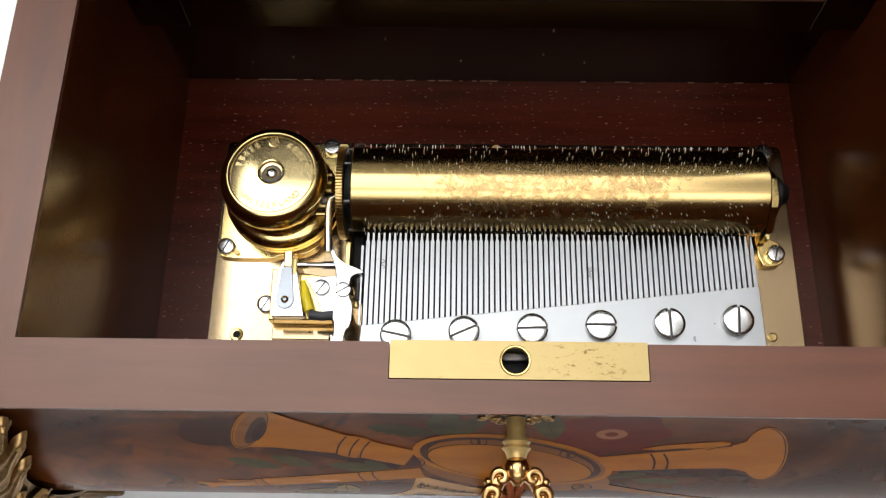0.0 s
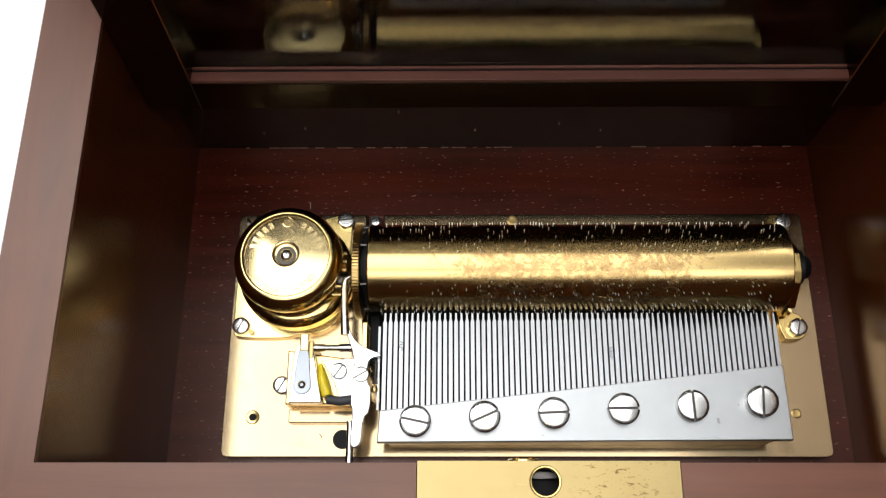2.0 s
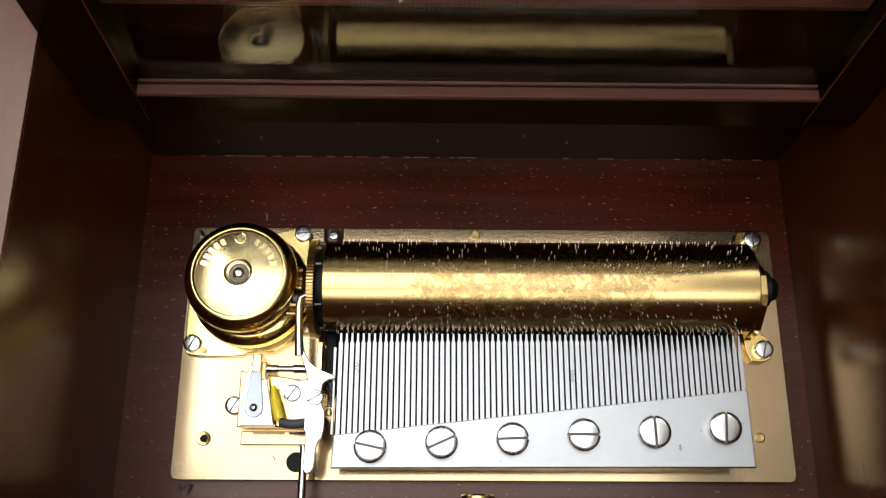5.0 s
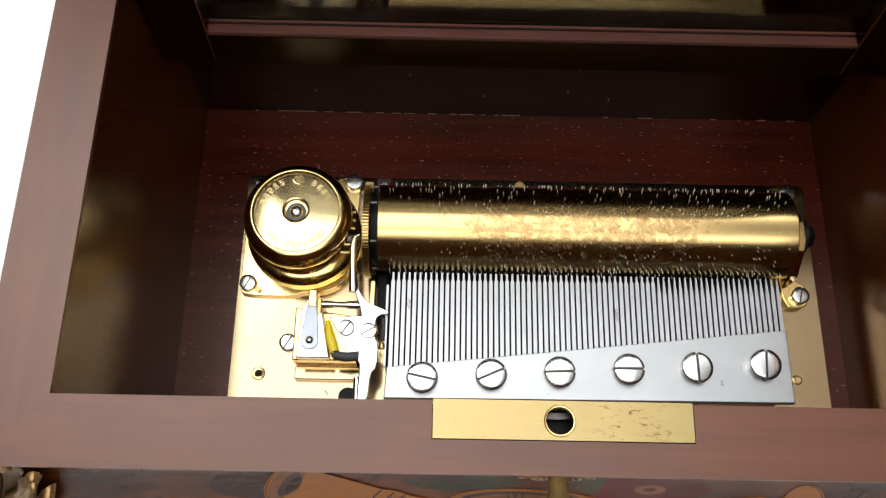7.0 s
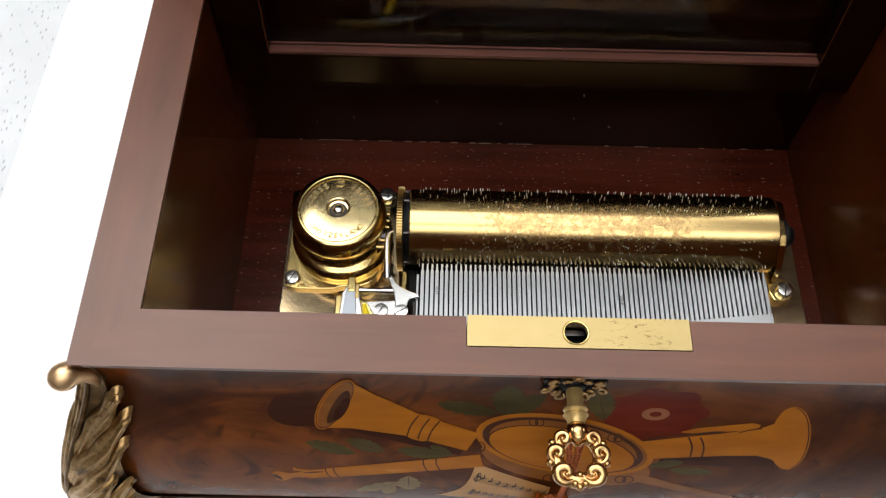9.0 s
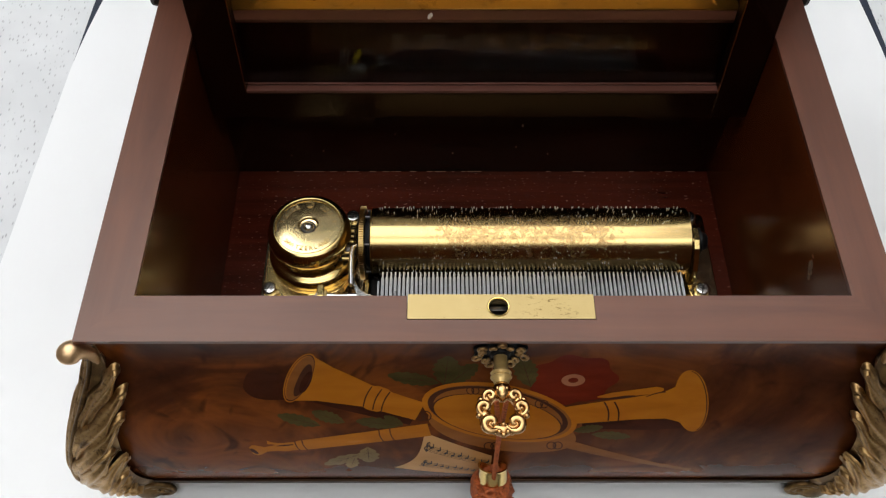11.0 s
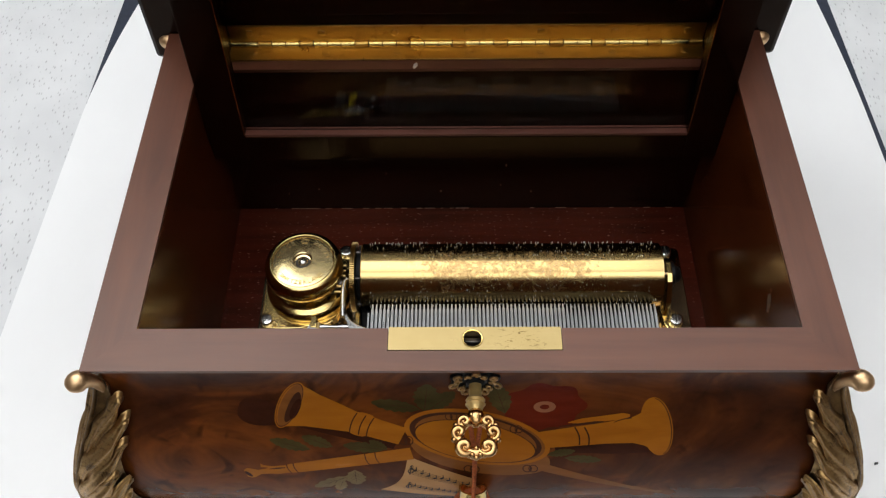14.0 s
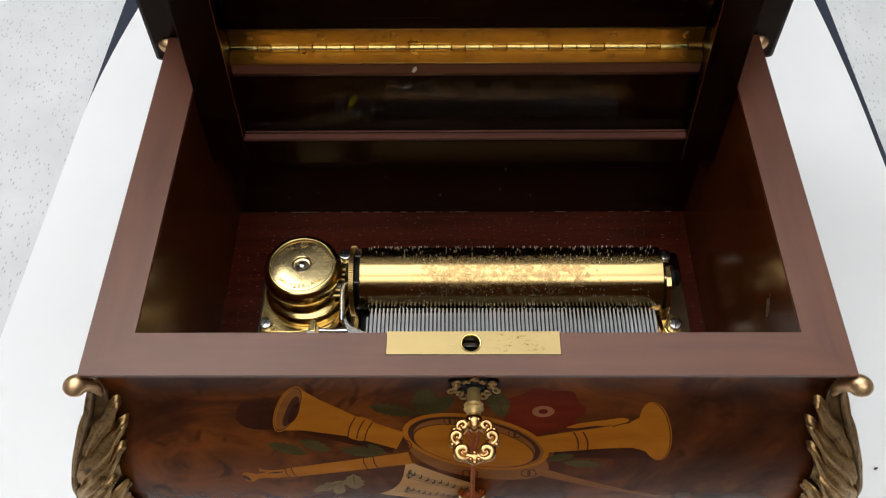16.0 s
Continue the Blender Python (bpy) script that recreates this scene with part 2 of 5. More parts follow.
BRONZE = bronze()
LEAF_GILT = brass("rubbed_gilt_bronze", (0.46, 0.285, 0.120), rough=(0.22, 0.42), stain=0.9, stain_col=(0.11, 0.064, 0.027), relief=0.45)
KNOB_GILT = brass("worn_gilt_knob", (0.78, 0.52, 0.29), rough=(0.30, 0.44), stain=0.5, stain_col=(0.40, 0.23, 0.10), relief=0.12)
# black parts, and slabs or discs that stand in for shade
BLACK = plain("black_enamel_and_shade", (0.006, 0.0055, 0.0055), 0.45)
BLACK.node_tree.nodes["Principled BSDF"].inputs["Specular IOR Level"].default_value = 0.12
SHAFT_BRASS = plain("aged_brass_shaft", (0.50, 0.34, 0.13), 0.34, 0.2, 200, metal=0.6)
RUBBER = plain("grey_rubber", (0.05, 0.05, 0.055), 0.6)
PIN_STEEL = plain("pin_steel", (0.62, 0.62, 0.60), 0.4)
YELLOW = plain("yellow_lacquer", (0.85, 0.64, 0.02), 0.35)
CORD = plain("rust_silk_cord", (0.36, 0.085, 0.020), 0.7, 0.4, 700)
WHITE_BOARD = plain("white_board", (0.80, 0.805, 0.81), 0.45, 0.015, 12)
NAVY = plain("navy_backing_card", (0.012, 0.018, 0.035), 0.7, 0.3, 200)
WALL_PAINT = plain("wall_paint", (0.24, 0.20, 0.17), 0.8, 0.04, 5)
CEIL_PAINT = plain("ceiling_paint", (0.85, 0.85, 0.85), 0.85, 0.03, 5)


def leatherette():
    w = Mat("grey_embossed_leatherette", 0.55)
    v = w.mapped((460, 170, 200), (0, 0, 18))
    vor = w.node("ShaderNodeTexVoronoi", feature="F1")
    vor.inputs["Scale"].default_value = 1.0
    w.link(v, vor.inputs["Vector"])
    d = vor.outputs["Distance"]
    pits = w.ramp(d, (0.08, 0.0), (0.26, 1.0))
    broad = w.noise(25, 3, 0.5)
    w.colour(w.mix((0.38, 0.38, 0.39), w.ramp(broad, (0.3, (0.60, 0.61, 0.62)), (0.7, (0.68, 0.69, 0.70))), pits))
    w.bump(pits, 0.5, 0.0006)
    return w.m


LEATHERETTE = leatherette()


def glass():
    w = Mat("clear_glass", 0.0)
    w.set(**{"Base Color": (0.97, 0.98, 0.97, 1), "Transmission Weight": 1.0, "IOR": 1.33, "Roughness": 0.0})
    return w.m


GLASS = glass()


# ---- mesh helpers ----
def empty(name, place=(0, 0, 0)):
    ob = new(name)
    ob.empty_display_size = 0.01
    ob.location = place
    return ob


def part(name, bm, material, parent=None, label="", smooth=True, angle=20):
    me = bpy.data.meshes.new(name)
    bmesh.ops.recalc_face_normals(bm, faces=bm.faces)
    bm.to_mesh(me)
    bm.free()
    me.materials.append(material)
    if smooth:
        me.polygons.foreach_set("use_smooth", [True] * len(me.polygons))
        me.set_sharp_from_angle(angle=radians(angle))
    ob = new(name, me)
    if parent is not None:
        ob.parent = parent
        base = parent
        off = Vector((0, 0, 0))
        while base is not None:
            off += base.location
            base = base.parent
        ob.location = -off
    if label:
        ob["label"] = label
    return ob


def box(x0, x1, y0, y1, z0, z1, bevel=0.0, bm=None, seg=2):
    own = bmesh.new()
    m = Matrix.Translation(((x0 + x1) / 2, (y0 + y1) / 2, (z0 + z1) / 2)) @ Matrix.Diagonal((x1 - x0, y1 - y0, z1 - z0, 1))
    bmesh.ops.create_cube(own, size=1, matrix=m)
    if bevel:
        bmesh.ops.bevel(own, geom=own.edges[:], offset=bevel, segments=seg, affect="EDGES", profile=0.5)
    return join(bm, own)


def join(bm, own):
    if bm is None:
        return own
    me = bpy.data.meshes.new("tmp")
    own.to_mesh(me)
    own.free()
    bm.from_mesh(me)
    bpy.data.meshes.remove(me)
    return bm


def hexa(bottom, top, bevel=0.0, bm=None):
    """A block from four bottom and four top corners, in the same turning order."""
    own = bmesh.new()
    vs = [own.verts.new(p) for p in (*bottom, *top)]
    for f in ((3, 2, 1, 0), (4, 5, 6, 7), (0, 1, 5, 4), (1, 2, 6, 5), (2, 3, 7, 6), (3, 0, 4, 7)):
        own.faces.new([vs[i] for i in f])
    if bevel:
        bmesh.ops.bevel(own, geom=own.edges[:], offset=bevel, segments=2, affect="EDGES", profile=0.5)
    return join(bm, own)


def lathe(profile, n=48, m=None, bm=None):
    """Turns (radius, height) pairs about the z axis, then moves by m. Ends at radius 0 close the shape."""
    own = bmesh.new()
    rings = []
    for r, z in profile:
        if r < 1e-7:
            rings.append([own.verts.new((0, 0, z))])
        else:
            rings.append([own.verts.new((r * math.cos(2 * math.pi * i / n), r * math.sin(2 * math.pi * i / n), z)) for i in range(n)])
    for a, b in zip(rings, rings[1:]):
        for i in range(n):
            j = (i + 1) % n
            if len(a) == 1 and len(b) == 1:
                continue
            if len(a) == 1:
                own.faces.new((a[0], b[i], b[j]))
            elif len(b) == 1:
                own.faces.new((a[i], a[j], b[0]))
            else:
                own.faces.new((a[i], a[j], b[j], b[i]))
    if m is not None:
        own.transform(m)
    return join(bm, own)


ALONG_X = pose(0, 0, 0, 0, 90, 0)
ALONG_Y = pose(0, 0, 0, -90, 0, 0)


def at(x, y, z, turn=None):
    m = Matrix.Translation((x, y, z))
    return m @ turn if turn is not None else m


def slab(points, z0, z1, bevel=0.0, bm=None):
    """An outline in x and y, raised from z0 to z1."""
    own = bmesh.new()
    f = own.faces.new([own.verts.new((x, y, z0)) for x, y in points])
    ext = bmesh.ops.extrude_face_region(own, geom=[f])
    bmesh.ops.translate(own, vec=(0, 0, z1 - z0), verts=[v for v in ext["geom"] if isinstance(v, bmesh.types.BMVert)])
    if bevel:
        tops = [e for e in own.edges if all(abs(v.co.z - z1) < 1e-7 for v in e.verts)]
        bmesh.ops.bevel(own, geom=tops, offset=bevel, segments=2, affect="EDGES", profile=0.5)
    return join(bm, own)


def soft(points, rounds=2):
    """An outline with its corners rounded off."""
    for _ in range(rounds):
        out = []
        for (ax, ay), (bx, by) in zip(points, points[1:] + points[:1]):
            out += [(ax * 0.75 + bx * 0.25, ay * 0.75 + by * 0.25), (ax * 0.25 + bx * 0.75, ay * 0.25 + by * 0.75)]
        points = out
    return points


def tube(path, radius, n=8, bm=None, caps=True):
    """A round bar along a path; radius is a number or one for each point."""
    own = bmesh.new()
    pts = [Vector(p) for p in path]
    rs = radius if isinstance(radius, (list, tuple)) else [radius] * len(pts)
    rings = []
    ref = None
    for i, p in enumerate(pts):
        d = (pts[min(i + 1, len(pts) - 1)] - pts[max(i - 1, 0)]).normalized()
        if ref is None:
            ref = d.orthogonal().normalized()
        ref = (ref - d * ref.dot(d)).normalized()
        side = d.cross(ref)
        rings.append([own.verts.new(p + (ref * math.cos(2 * math.pi * k / n) + side * math.sin(2 * math.pi * k / n)) * rs[i]) for k in range(n)])
    for a, b in zip(rings, rings[1:]):
        for k in range(n):
            own.faces.new((a[k], a[(k + 1) % n], b[(k + 1) % n], b[k]))
    if caps:
        own.faces.new(rings[0][::-1])
        own.faces.new(rings[-1])
    return join(bm, own)


def grid_mesh(f, nu, nv, bm=None, wrap_u=False):
    """A sheet of quads through f(u, v), u and v from 0 to 1."""
    own = bmesh.new()
    vs = [[own.verts.new(f(i / nu, j / nv)) for j in range(nv + 1)] for i in range(nu if wrap_u else nu + 1)]
    for i in range(nu):
        a, b = vs[i], vs[(i + 1) % len(vs)]
        for j in range(nv):
            own.faces.new((a[j], b[j], b[j + 1], a[j + 1]))
    return join(bm, own)


def ring_slab(points, hole, z0, z1, n=40):
    """An outline with a round hole (x, y, radius), raised from z0 to z1."""
    own = bmesh.new()
    cx, cy, r = hole
    outer, inner = [], []
    for i in range(n):
        a = 2 * math.pi * i / n
        c, s = math.cos(a), math.sin(a)
        best = 1e9
        for (ax, ay), (bx, by) in zip(points, points[1:] + points[:1]):
            den = c * (by - ay) - s * (bx - ax)
            if abs(den) < 1e-12:
                continue
            t = ((ax - cx) * (by - ay) - (ay - cy) * (bx - ax)) / den
            u = ((ax - cx) * s - (ay - cy) * c) / den
            if t > 0 and -1e-9 <= u <= 1 + 1e-9:
                best = min(best, t)
        outer.append((cx + c * best, cy + s * best))
        inner.append((cx + c * r, cy + s * r))
    # the nearest rays move onto the corners
    for p in points:
        k = min(range(n), key=lambda i: abs(math.remainder(math.atan2(p[1] - cy, p[0] - cx) - 2 * math.pi * i / n, 2 * math.pi)))
        outer[k] = p
    lo = [own.verts.new((*p, z0)) for p in outer], [own.verts.new((*p, z0)) for p in inner]
    hi = [own.verts.new((*p, z1)) for p in outer], [own.verts.new((*p, z1)) for p in inner]
    for i in range(n):
        j = (i + 1) % n
        own.faces.new((hi[0][i], hi[0][j], hi[1][j], hi[1][i]))
        own.faces.new((lo[0][j], lo[0][i], lo[1][i], lo[1][j]))
        own.faces.new((lo[0][i], lo[0][j], hi[0][j], hi[0][i]))
        own.faces.new((lo[1][j], lo[1][i], hi[1][i], hi[1][j]))
    return own


def slot_screw(name, x, y, z, r, h, angle, parent, material=None, dome=0.08):
    """A slotted screw head whose foot is at z."""
    turn = at(x, y, z, pose(0, 0, 0, 0, 0, angle))
    bm = bmesh.new()
    half, s = math.pi, 0.085
    for sign in (1, -1):
        # each half of the head, a low domed segment beside the slot
        own = bmesh.new()
        n, rings = 20, [(1.0, 0.0), (1.0, 0.78), (0.985, 0.84), (0.945, 0.88), (0.75, 0.89 + dome * 0.45), (0.5, 0.88 + dome * 0.8), (0.25, 0.88 + dome)]
        rows = []
        for k, hh in rings:
            a0 = math.asin(s / k)
            rows.append([own.verts.new((r * k * math.cos(a0 + (half - 2 * a0) * i / n), sign * r * k * math.sin(a0 + (half - 2 * a0) * i / n), h * hh)) for i in range(n + 1)])
        for a, b in zip(rows, rows[1:]):
            for i in range(n):
                own.faces.new((a[i], a[i + 1], b[i + 1], b[i]))
        own.faces.new(rows[-1])
        own.faces.new([rw[0] for rw in rows] + [rw[-1] for rw in rows[::-1]])
        join(bm, own)
    bm.transform(turn)
    head = part(name, bm, material or STEEL, parent, angle=38)
    # slot floor in dark steel, so the slot's shade is in its colour
    low = lathe([(0, 0.0), (r * 0.97, 0.0), (r * 0.97, h * 0.40), (0, h * 0.40)], 24)
    low.transform(turn)
    if parent.parent is None or parent.parent.parent is None:
        part("slot", low, DARK_STEEL, head if parent.parent is None else parent)
    return head


# ---- unseen room added round the table ----
def structure(name, bm, material, label, category):
    return tagged(part(name, bm, material, None, "", smooth=False), label, category, kind="structure")


structure("floor", box(-2.2, 2.2, -2.4, 2.0, -0.80, -0.75), plain("floor_carpet", (0.22, 0.21, 0.20), 0.9, 0.2, 150), "plain grey carpet floor under the display table", "floor")
structure("ceiling", box(-2.2, 2.2, -2.4, 2.0, 2.5, 2.55), CEIL_PAINT, "white painted ceiling over the table", "ceiling")
# wall tones are made up to set what brass and glass reflect
structure("wall_north", box(-2.2, 2.2, 2.0, 2.08, -0.75, 2.5), plain("absorbing_wall_paint", (0.10, 0.10, 0.11), 0.8, 0.1, 5), "unseen dark wall added behind the table", "wall")
structure("wall_south", box(-2.2, 2.2, -2.48, -2.4, -0.75, 2.5), plain("bounce_wall_paint", (0.55, 0.52, 0.48), 0.8, 0.04, 5), "unseen pale wall added to bounce light at the box", "wall")
structure("wall_west", box(-2.28, -2.2, -2.4, 2.0, -0.75, 2.5), WALL_PAINT, "unseen side wall added beside the table", "wall")
structure("wall_east", box(2.2, 2.28, -2.4, 2.0, -0.75, 2.5), WALL_PAINT, "unseen side wall added beside the table", "wall")

table = tagged(empty("display_table", (0, 0.31, -0.75)), "display table covered in pale grey embossed leatherette", "table")
part("tabletop", box(-0.62, 0.62, -0.105, 0.75, -0.035, -0.0022, 0.001), LEATHERETTE, table)
for lx in (-0.55, 0.55):
    for ly in (-0.05, 0.68):
        part("leg", box(lx - 0.025, lx + 0.025, ly - 0.025, ly + 0.025, -0.75, -0.035, 0.002), BLACK, table)

# white board with a navy backing, on which the box stands
board = tagged(empty("white_board", (0, 0.1, -0.002)), "white presentation board with navy backing lying on leatherette", "board")
TAPER = 14


def board_outline(left, right, front, back, cut_left, cut_right):
    """Sides that run in slightly towards the back, with the far corners cut away in a curve."""
    def side(y, x, lean, cut):
        far = max(0.0, (y - 0.245) / (back - 0.245))
        return x + lean * (y - 0.09) + cut * far ** 1.6

    ys = [front] + [0.245 + (back - 0.245) * i / TAPER for i in range(TAPER + 1)]
    return [(side(y, right, -0.012, -cut_right), y) for y in ys] + [(side(y, left, 0.030, cut_left), y) for y in ys[::-1]]


part("backing", slab(board_outline(-0.2445, 0.2545, -0.098, 0.55, 0.0, 0.0), -0.0022, -0.0008), NAVY, board, "navy backing card showing along the edges", smooth=False)
part("sheet", slab(board_outline(-0.2443, 0.2510, -0.095, 0.50, 0.046, 0.020), -0.0008, 0.0), WHITE_BOARD, board, "white sheet", smooth=False)


# ---- the music box ----
XL, XR, YF, YB = -0.139, 0.135, 0.0, 0.1755     # outside of the rim
IL, IR, IF, IB = -0.122, 0.119, 0.0172, 0.1516  # inside of the rim
RIM_TOP, RIM_LOW = 0.125, 0.1234
WALL_TOP = 0.1166
BASE = 0.0165
SWELL = np.polyfit([0.1234, 0.119, 0.110, 0.102, 0.094, 0.080, 0.066, 0.052, 0.040, 0.030, 0.017],
                   [-0.0030, -0.0036, -0.0032, -0.0018, 0.0002, 0.0050, 0.0090, 0.0114, 0.0118, 0.0108, 0.0080], 5)


def swell(z):
    """How far the bombe body stands out from the rim at height z."""
    return float(np.polyval(SWELL, z))


music_box = tagged(empty("music_box", (0, 0.088, 0)), "bombe burl walnut music box with inlaid front and open lid", "music box")


def panel_point(side, u, z):
    d = swell(z)
    x0, x1, y0, y1 = XL - d, XR + d, YF - d, YB + d
    return {"front": (x0 + (x1 - x0) * u, y0, z), "back": (x1 + (x0 - x1) * u, y1, z), "left": (x0, y1 + (y0 - y1) * u, z), "right": (x1, y0 + (y1 - y0) * u, z)}[side]


def shell(side):
    """A curved panel with its inner face, closed round the edge."""
    bm = grid_mesh(lambda u, v: panel_point(side, u, BASE + (RIM_LOW - BASE) * v), 2, 90)
    return bm


for side in ("front", "back", "left", "right"):
    part(side + "_panel", shell(side), BURL, music_box, "glossy burl walnut panel", angle=60)
# the near-black edge stands in for the shadow line under the panels
part("bottom_board", box(XL - 0.0092, XR + 0.0092, YF - 0.0092, YB + 0.0092, BASE - 0.0035, BASE, 0.0008), SHADED_MAHOGANY, music_box, "bottom board, its near-black edge painting the shadow line")

# rim rails, mitred at the corners; the front one is let in for the lock plate
E = 0.00025
LX0, LX1, LY0 = -0.0305, 0.0322, 0.0080
part("front_rail", slab([(XL, YF), (XR, YF), (IR, IF), (LX1, IF), (LX1, LY0), (LX0, LY0), (LX0, IF), (IL, IF)], RIM_LOW, RIM_TOP), RIM_WOOD, music_box, smooth=False)
part("left_rail", hexa([(XL, YF, RIM_LOW), (IL, IF, RIM_LOW), (IL, IB, RIM_LOW), (XL, YB, RIM_LOW)], [(XL, YF, RIM_TOP), (IL, IF, RIM_TOP), (IL, IB, RIM_TOP), (XL, YB, RIM_TOP)]), RIM_WOOD_Y, music_box)
part("right_rail", hexa([(XR, YF, RIM_LOW), (XR, YB, RIM_LOW), (IR, IB, RIM_LOW), (IR, IF, RIM_LOW)], [(XR, YF, RIM_TOP), (XR, YB, RIM_TOP), (IR, IB, RIM_TOP), (IR, IF, RIM_TOP)]), RIM_WOOD_Y, music_box)
part("back_rail", hexa([(XL, YB, RIM_LOW), (IL, IB, RIM_LOW), (IR, IB, RIM_LOW), (XR, YB, RIM_LOW)], [(XL, YB, RIM_TOP), (IL, IB, RIM_TOP), (IR, IB, RIM_TOP), (XR, YB, RIM_TOP)]), RIM_WOOD, music_box)

# inside walls, leaning in a little towards the base board
FLOOR_Z = 0.026
part("left_wall", hexa([(-0.131, IF, FLOOR_Z), (-0.1215, IF, FLOOR_Z), (-0.1215, 0.149, FLOOR_Z), (-0.131, 0.149, FLOOR_Z)], [(-0.131, IF, RIM_LOW), (IL, IF, RIM_LOW), (IL, IB, RIM_LOW), (-0.131, IB, RIM_LOW)]), LIT_MAHOGANY_Y, music_box)
part("right_wall", hexa([(0.1165, IF, FLOOR_Z), (0.128, IF, FLOOR_Z), (0.128, 0.149, FLOOR_Z), (0.1165, 0.149, FLOOR_Z)], [(IR, IF, RIM_LOW), (0.128, IF, RIM_LOW), (0.128, IB, RIM_LOW), (IR, IB, RIM_LOW)]), LIT_MAHOGANY_Y, music_box)
part("back_wall", hexa([(-0.131, 0.149, FLOOR_Z), (0.128, 0.149, FLOOR_Z), (0.128, 0.167, FLOOR_Z), (-0.131, 0.167, FLOOR_Z)], [(-0.131, IB, RIM_LOW), (0.128, IB, RIM_LOW), (0.128, 0.167, RIM_LOW), (-0.131, 0.167, RIM_LOW)]), SHADED_MAHOGANY, music_box)
part("front_wall", box(-0.131, 0.128, 0.0085, IF, FLOOR_Z, WALL_TOP), LIT_FRONT_WOOD, music_box)
part("front_wall", box(-0.131, LX0, 0.0085, IF, WALL_TOP, RIM_LOW), LIT_FRONT_WOOD, music_box)
part("front_wall", box(LX1, 0.128, 0.0085, IF, WALL_TOP, RIM_LOW), LIT_FRONT_WOOD, music_box)
part("base_board", box(-0.131, 0.128, 0.0085, 0.16, BASE, FLOOR_Z), FLOOR_WOOD, music_box, "mahogany base board with pale flecks")

# lock plate with its round hole over an open mortise
lock = part("lock_plate", ring_slab([(LX0 + E, LY0 + E), (LX1 - E, LY0 + E), (LX1 - E, IF + 0.0004), (LX0 + E, IF + 0.0004)], (0.0, 0.0128, 0.0032), RIM_TOP - 0.0012, RIM_TOP + 0.0002, 72), BRASS_LOCK, music_box, "scratched brass lock plate with round hole", angle=30)
part("hole_rim", lathe([(0.0031, 0.0), (0.0033, 0.00035), (0.0036, 0.0004), (0.0039, 0.0)], 48, at(0.0, 0.0128, RIM_TOP + 0.0001)), BRASS_SHINY, lock, "bright bevelled rim of the hole", angle=50)
part("mortise", box(LX0 + E, LX1 - E, LY0 + E, IF, WALL_TOP, WALL_TOP + 0.0006), BLACK, music_box)
part("mortise_back", box(LX0 + E, LX1 - E, IF - 0.0012, IF, WALL_TOP + 0.0006, RIM_TOP - 0.0013), BRASS_LOCK, music_box)
part("bolt", box(-0.0032, 0.0034, 0.0138, 0.0157, WALL_TOP + 0.0006, RIM_TOP - 0.0042, 0.0003), DARK_STEEL, lock)
part("lock_stud", lathe([(0, 0.0052), (0.0042, 0.0052), (0.0048, 0.0047), (0.0048, 0.0012), (0.0056, 0.0010), (0.0056, 0), (0, 0)], 32, at(-0.002, IF, 0.0860, ALONG_Y)), BRASS, music_box, "brass stud on the inner front wall")

# piano hinge
hinge = part("hinge_leaf", box(-0.1083, 0.1068, 0.1570, 0.1650, RIM_TOP + 0.0002, RIM_TOP + 0.0010, 0.0002), BRASS_OLD, music_box, "tarnished brass piano hinge leaf")
part("upper_leaf", box(-0.1083, 0.1068, 0.1669, 0.1678, RIM_TOP + 0.0030, RIM_TOP + 0.0118, 0.0002), BRASS_OLD, hinge)
KN = 34
for i in range(KN):
    w0 = -0.1083 + 0.2151 * i / KN
    part("knuckle", lathe([(0, 0.0001), (0.00145, 0.0001), (0.0016, 0.0002), (0.0016, 0.2151 / KN - 0.00025), (0.00145, 0.2151 / KN - 0.00015), (0, 0.2151 / KN - 0.00015)], 16, at(w0, 0.1662, RIM_TOP + 0.0018, ALONG_X)), BRASS_OLD if i % 7 in (2, 5) else BRASS_SHINY, hinge, angle=50)
for i in range(7):
    part("screw", lathe([(0, 0.0005), (0.0012, 0.0005), (0.0019, 0.0002), (0.0019, 0)], 20, at(-0.099 + 0.033 * i, 0.1669, RIM_TOP + 0.0080, pose(0, 0, 0, 90, 0, 0))), BRASS_OLD, hinge)
    part("screw", lathe([(0, 0.0003), (0.0012, 0.0003), (0.0018, 0.0001), (0.0018, 0)], 20, at(-0.097 + 0.0325 * i, 0.1615, RIM_TOP + 0.0010)), BRASS_OLD, hinge)

# lid, standing open behind the box
LYF = 0.1762
lid = part("lid", box(-0.1495, -0.121, LYF, 0.222, 0.109, 0.300, 0.0025), SHADED_LID_WOOD, music_box, "mahogany lid standing open, its shade painted in")
part("rail", box(0.118, 0.1465, LYF, 0.222, 0.109, 0.300, 0.0025), SHADED_LID_WOOD, lid)
part("rail", box(-0.121, 0.118, 0.1679, 0.222, 0.1262, 0.1425, 0.0004), SHADED_LID_WOOD, lid)
part("rail", box(-0.121, 0.118, LYF, 0.222, 0.272, 0.300, 0.0005), SHADED_LID_WOOD, lid)
part("lip", box(-0.1212, -0.1085, 0.1570, LYF, 0.1257, 0.295, 0.0006), SHADED_LID_WOOD, lid)
part("lip", box(0.1070, 0.1182, 0.1570, LYF, 0.1257, 0.295, 0.0006), SHADED_LID_WOOD, lid)
part("lid_top", box(-0.1495, 0.1465, 0.2222, 0.236, 0.109, 0.300, 0.004), SHADED_LID_WOOD, lid)

# inner cover: glass in a wooden frame, raised and leaning back a little before the back wall
FY0, FY1 = 0.1371, 0.1452
OL, OR_ = -0.1040, 0.1020
FL_, FR_, FB, FT = -0.1212, 0.1182, 0.0815, 0.2130
LEDGE = 0.0972
